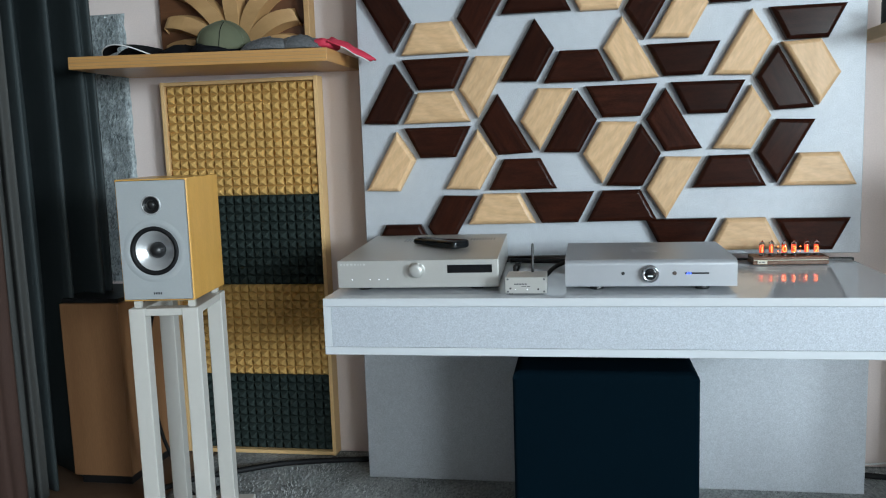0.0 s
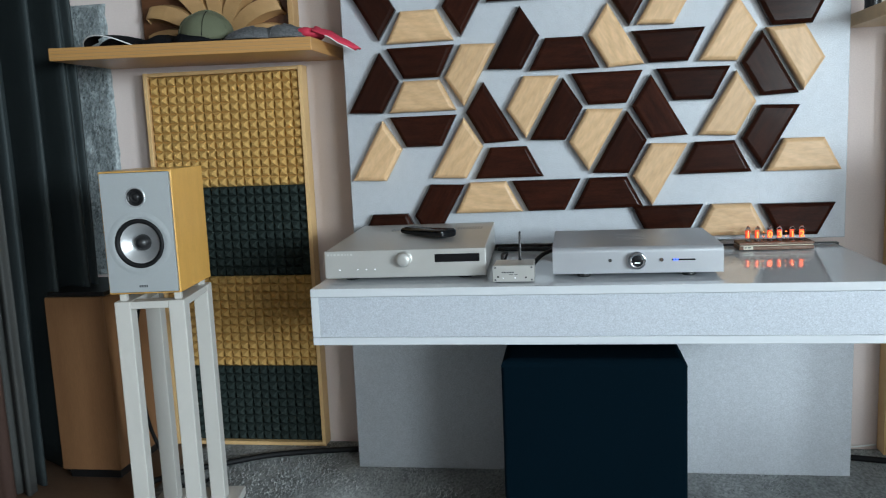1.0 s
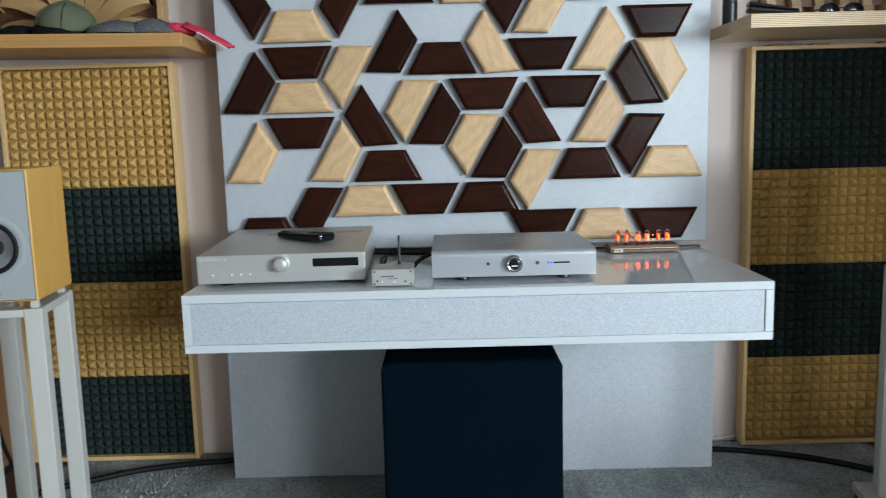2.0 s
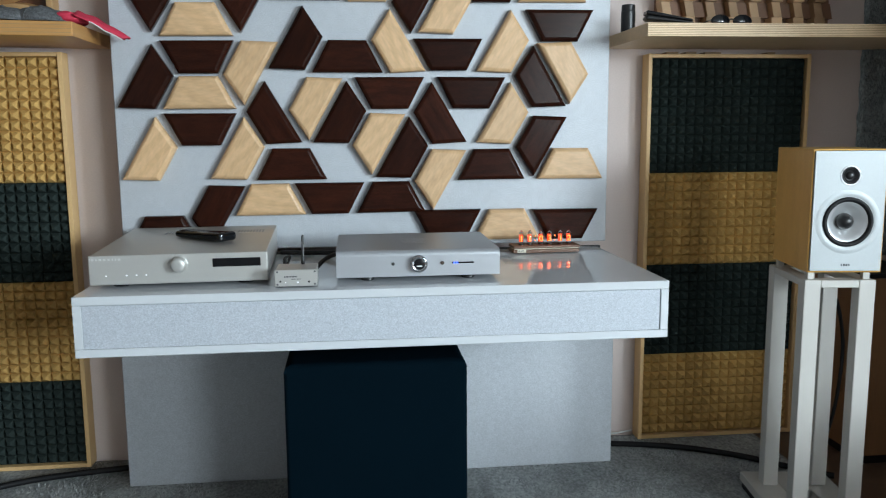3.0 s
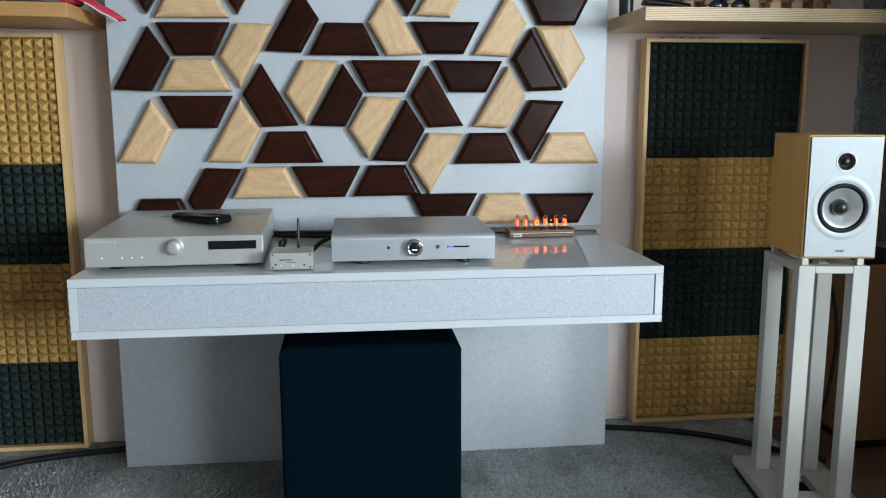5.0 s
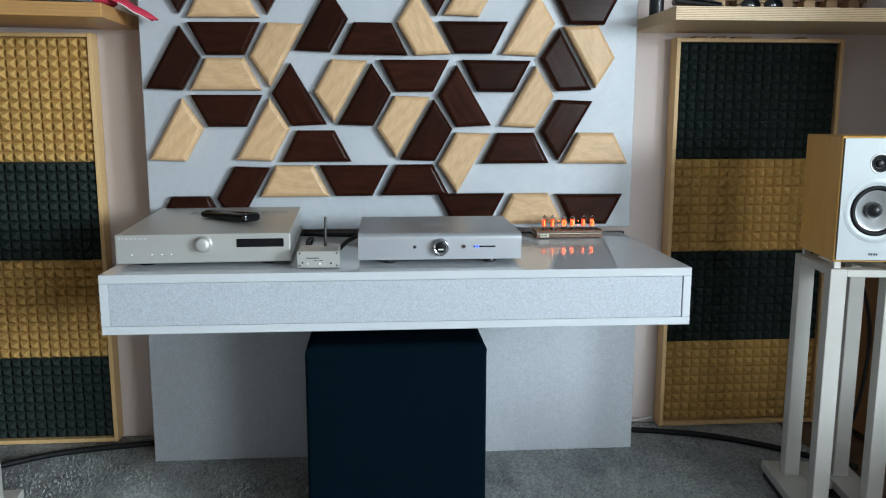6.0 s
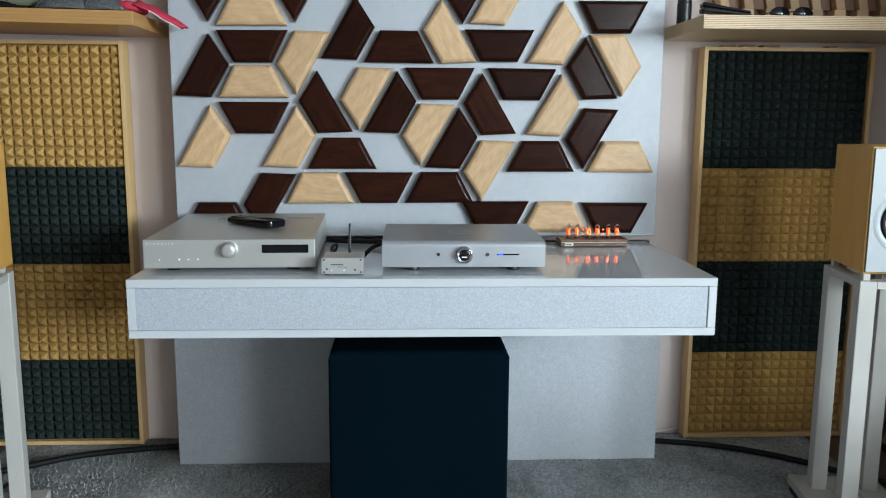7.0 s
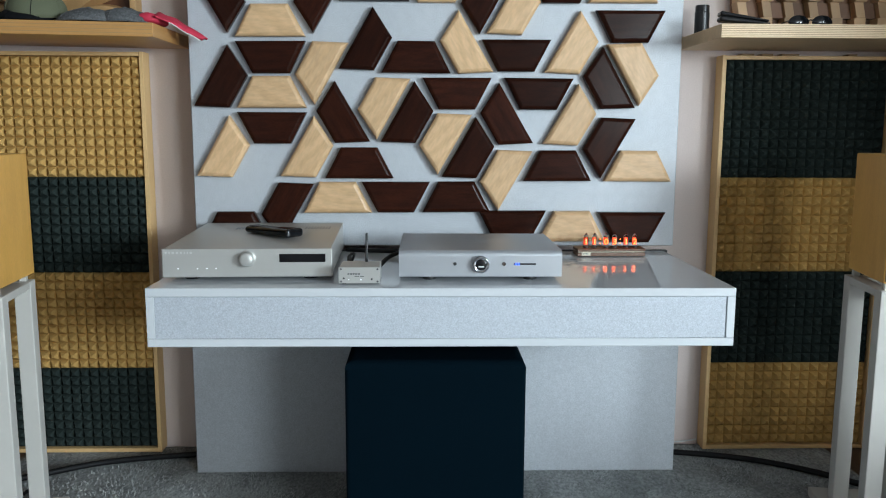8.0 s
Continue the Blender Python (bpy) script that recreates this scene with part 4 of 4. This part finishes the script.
# ---------------------------------------------------------------- caps on the shelf
def cap(m, cloth, label, squash=1.0, piping=None, brim=True, flop=0.0, brim_cloth=None, camber=0.20, slim=1.0, long=0.070, droop=0.0):
    """A baseball cap, peak to -y."""
    c = thing("baseball_cap", label, "cap", m, "caps on the shelf")
    bm = bmesh.new()
    bmesh.ops.create_uvsphere(bm, u_segments=36, v_segments=18, radius=0.09)
    bmesh.ops.delete(bm, geom=[v for v in bm.verts if v.co.z < -0.004], context="VERTS")

    def shape(co):
        u = co.z / 0.09
        x, y, z = co.x, co.y * 1.12, max(co.z * 1.15 * squash, 0.0008)
        z += noise.noise((x * 16, y * 16, 4 + flop)) * 0.012 * u - flop * u * max(0.0, y) * 0.5
        return Vector((x + 0.006 * noise.noise((y * 20, z * 20, 2)) * u, y, z))

    for v in bm.verts:
        v.co = shape(v.co)
    crown = part("crown", bm, cloth, c, smooth=True)
    sol = crown.modifiers.new("cloth", "SOLIDIFY")
    sol.thickness = 0.002
    for turn in (0, 60, 120):
        c1, s1 = math.cos(radians(turn + 90)), math.sin(radians(turn + 90))
        line = [shape(Vector((0.0905 * math.cos(radians(q)) * c1, 0.0905 * math.cos(radians(q)) * s1, 0.0905 * math.sin(radians(q))))) for q in range(6, 176, 12)]
        part("seam", tube(line, 0.0012, 6), M_BLACKCLOTH if cloth is M_OLIVE and turn == 0 else cloth, crown)
    part("top_button", lathe([(0.007, 0), (0.006, 0.003), (0, 0.0042)], 14, "z"), cloth, crown, at=pose(0, 0, 0.1032 * squash + 0.001))
    if brim:
        bm = bmesh.new()
        n, k = 20, 8
        rows = []
        for j in range(k + 1):
            r = j / k
            row = []
            for i in range(n + 1):
                a = radians(-62 + 124 * i / n)
                reach = long * r * math.cos(a * 0.75) ** 0.6
                x = (0.088 + reach * 0.25) * math.sin(a) * (1 - (1 - slim) * r)
                y = -(0.098 * math.cos(a) + reach)
                row.append(bm.verts.new((x, y, 0.010 - camber * x * x / 0.09 * (0.4 + r) + 0.010 * math.cos(a) - 0.008 * r)))
            rows.append(row)
        low = min(v.co.z for row in rows for v in row)
        for row in rows:
            for v in row:
                v.co.z += 0.002 - min(low, 0.0)
        for p, q in zip(rows, rows[1:]):
            for i in range(n):
                bm.faces.new((p[i], p[i + 1], q[i + 1], q[i]))
        edge = [tuple(v.co) for v in rows[-1]]
        peak = part("peak", bm, brim_cloth or cloth, c, smooth=True)
        sol = peak.modifiers.new("board", "SOLIDIFY")
        sol.thickness = 0.003
        hinge = pose(0, -0.09, 0, droop, 0, 0) @ pose(0, 0.09, 0)
        peak.matrix_basis = hinge
        if piping:
            part("piping", tube(edge[::2], 0.0022, 6), piping, c, smooth=True, at=hinge)
    return c


SH = 1.4625
cap(pose(-1.565, 0.66, SH + 0.010, 0, 0, -6), M_BLACKCLOTH, "dark cap with white piping round the peak", 0.40, M_WHITECLOTH)
cap(pose(-1.39, 0.62, SH + 0.006, 0, 0, 200), M_BLACKCLOTH, "black cotton cap lying flat", 0.34, None)
cap(pose(-1.255, 0.585, SH + 0.004, 0, 0, 160), M_BLACKCLOTH, "black cotton cap pressed flat under another", 0.40, None)
cap(pose(-1.245, 0.60, SH + 0.036, 14, 4, 15), M_OLIVE, "olive green cotton cap on top of the pile", 0.74, None, brim=False)
cap(pose(-1.075, 0.575, SH + 0.002, 0, 0, 80), M_MELANGE, "grey melange cap with a soft crown", 0.44, None, brim=False, flop=0.2)
cap(pose(-0.975, 0.60, SH + 0.002, 0, 0, 45), M_MELANGE, "grey melange cap stacked beside the red one", 0.48, None, brim=False)


def crumpled_cap():
    """A soft cap pushed to the shelf's end, its peak sloping down past it."""
    c = thing("baseball_cap", "crumpled crimson cap with its peak hanging over the shelf end", "cap", pose(-0.868, 0.60, SH), group="caps on the shelf")
    bm = bmesh.new()
    bmesh.ops.create_uvsphere(bm, u_segments=28, v_segments=16, radius=1.0)
    for v in bm.verts:
        n = 1 + 0.22 * noise.noise((v.co.x * 2.2, v.co.y * 2.2, v.co.z * 2.2 + 5))
        v.co = Vector((v.co.x * 0.050 * n - 0.022, v.co.y * 0.066 * n, max(0.0006, 0.016 + v.co.z * 0.022 * n)))
    part("crown", bm, M_RED, c, smooth=True)
    bm = bmesh.new()
    n, k = 14, 12
    rows = []
    for j in range(k + 1):
        u = j / k
        half = 0.066 * (1 - 0.80 * u ** 1.6)
        row = []
        for i in range(n + 1):
            q = -1 + 2 * i / n
            x = 0.004 + 0.142 * u * (1 - 0.16 * q * q)
            z = 0.036 - 0.050 * u - 0.016 * u * u + 0.018 * (1 - q * q) * (1 - 0.7 * u) - 0.012
            z += 0.005 * noise.noise((x * 30, q * 2, 9))
            row.append(bm.verts.new((x, half * q, z if x > 0.03 else max(z, 0.002))))
        rows.append(row)
    edge = [tuple(row[0].co + Vector((0, -0.001, -0.003))) for row in rows[4:]]
    for p, q in zip(rows, rows[1:]):
        for i in range(n):
            bm.faces.new((p[i], p[i + 1], q[i + 1], q[i]))
    peak = part("peak", bm, M_RED, c, smooth=True)
    peak.modifiers.new("board", "SOLIDIFY").thickness = 0.004
    part("piping", tube(edge, 0.0018, 6), M_WHITECLOTH, c, "white edging", smooth=True)
    return c


crumpled_cap()


# ---------------------------------------------------------------- carved relief and block diffuser
def carved_relief():
    r = thing("wooden_relief", "carved pine relief with curved rays behind the caps", "wall relief", pose(-1.285, 0.80, 1.464))
    part("back_board", block(-0.295, 0.285, 0.012, 0.036, 0.0, 0.52, 0.002, 1), M_WALNUT, r, "dark wooden backing")
    part("edge_board", block(0.273, 0.293, -0.05, 0.0118, 0.0, 0.52, 0.002, 1), M_CARVED, r)
    for k in range(7):
        a = radians(-75 + 25 * k)
        bm = bmesh.new()
        n = 14
        rings = []
        for i in range(n + 1):
            u = i / n
            rad = 0.07 + 0.26 * u
            bend = a + math.copysign(0.35, a if k != 3 else 1) * u * u * (0 if k == 3 else 1)
            cx, cz = rad * math.sin(bend), 0.02 + rad * math.cos(bend)
            wdt = 0.016 + 0.022 * math.sin(math.pi * (0.15 + 0.75 * u))
            px, pz = math.cos(bend) * wdt, -math.sin(bend) * wdt
            deep = 0.022 + 0.03 * math.sin(math.pi * u)
            cx = max(-0.255, min(0.235, cx))
            rings.append([bm.verts.new(p) for p in ((cx - px, 0.0115, max(cz - pz, 0.001)), (cx + px, 0.0115, max(cz + pz, 0.001)),
                                                    (cx + px * 0.7, 0.0115 - deep, max(cz + pz * 0.7, 0.001)), (cx - px * 0.7, 0.0115 - deep, max(cz - pz * 0.7, 0.001)))])
        for p, q in zip(rings, rings[1:]):
            for i in range(4):
                bm.faces.new((p[i], p[(i + 1) % 4], q[(i + 1) % 4], q[i]))
        bm.faces.new(rings[0])
        bm.faces.new(rings[-1])
        part("ray", bm, M_CARVED, r)
    return r


carved_relief()


def block_diffuser():
    d = thing("block_diffuser", "sound diffuser of short wooden blocks standing on the shelf", "diffuser", pose(1.0, 0.80, 1.4615))
    part("back_board", block(0.0, 0.63, 0.02, 0.036, 0.0, 0.42, 0.001, 1), M_BLOCKDARK, d)
    rnd = random.Random(3)
    pitch, low, tall = 0.079, 0.062, 0.052

    def piece(x, z, wide, high, deep, slant, tone):
        bm = block(0.0005, wide - 0.0005, 0.0195 - deep, 0.0195, 0.0005, high - 0.0005, 0.0008, 1)
        for v in bm.verts:
            v.co.x += slant * v.co.z
        part("block", bm, tone, d, at=pose(x, 0, z))

    for row in range(4):
        z = row * (low + tall)
        for i in range(8):
            x, lean = i * pitch, -0.22 if row % 2 == 0 else 0.18
            high = min(low, 0.42 - z)
            piece(x, z, 0.040, high, 0.062, 0, M_BLOCKS)
            piece(x + 0.040, z, 0.039, high, 0.016, 0, M_BLOCKDARK)
            if z + low + tall < 0.43:
                piece(x + 0.010, z + low, 0.031, tall, rnd.choice((0.050, 0.058)), lean, M_BLOCKS)
                piece(x + 0.041, z + low, 0.048, tall, rnd.choice((0.026, 0.034)), lean, M_BLOCKDARK)
    return d


block_diffuser()

# ---------------------------------------------------------------- small things on the plywood shelf
SR = 1.4615
solid("storage_tube", lathe([(0, 0), (0.023, 0), (0.024, 0.002), (0.024, 0.072), (0.023, 0.075), (0.0225, 0.094), (0.021, 0.096), (0, 0.096)], 32, "z"), M_BLACK, "small black cylinder standing on the shelf", "container", pose(0.876, 0.745, SR + 0.0003), smooth=False)


def eyeglass_case():
    c = thing("glasses_case", "black glossy glasses case lying on the shelf", "case", pose(0.922, 0.505, SR + 0.0005, 0, 5, -8))
    shell = block(-0.075, 0.075, -0.028, 0.028, 0.0072, 0.024, 0.008, 4)
    lid = block(-0.075, 0.070, -0.027, 0.027, 0.0244, 0.038, 0.0052, 4)
    for v in shell.verts[:] + lid.verts[:]:
        v.co.z = 0.0072 + (v.co.z - 0.0072) * (0.72 - 3.6 * v.co.x)
    part("shell", shell, M_BLACK, c)
    part("lid", lid, M_DISPLAY, c, "glossy lid")
    return c


def sunglasses():
    s = thing("sunglasses", "dark brown sunglasses resting folded on the shelf", "sunglasses", pose(1.126, 0.50, SR + 0.0004))
    for sx in (-0.036, 0.036):
        lens = lathe([(0, 0), (0.024, 0.0), (0.026, -0.002), (0.024, -0.004), (0, -0.005)], 28)
        for v in lens.verts:
            v.co.x *= 1.22
            v.co.z = v.co.z * (0.85 if v.co.z > 0 else 0.42) + 0.0112
        part("lens", lens, M_DISPLAY, s, "dark tinted lens", at=pose(sx, 0, 0), smooth=True)
    part("bridge", tube([(-0.010, -0.002, 0.016), (0, -0.003, 0.019), (0.010, -0.002, 0.016)], 0.002, 8), M_BLACK, s)
    for sx in (-1, 1):
        part("temple", tube([(sx * 0.066, 0.0, 0.016), (sx * 0.066, 0.05, 0.014), (sx * 0.062, 0.12, 0.003)], 0.002, 8), M_BLACK, s)
    return s


eyeglass_case()
sunglasses()
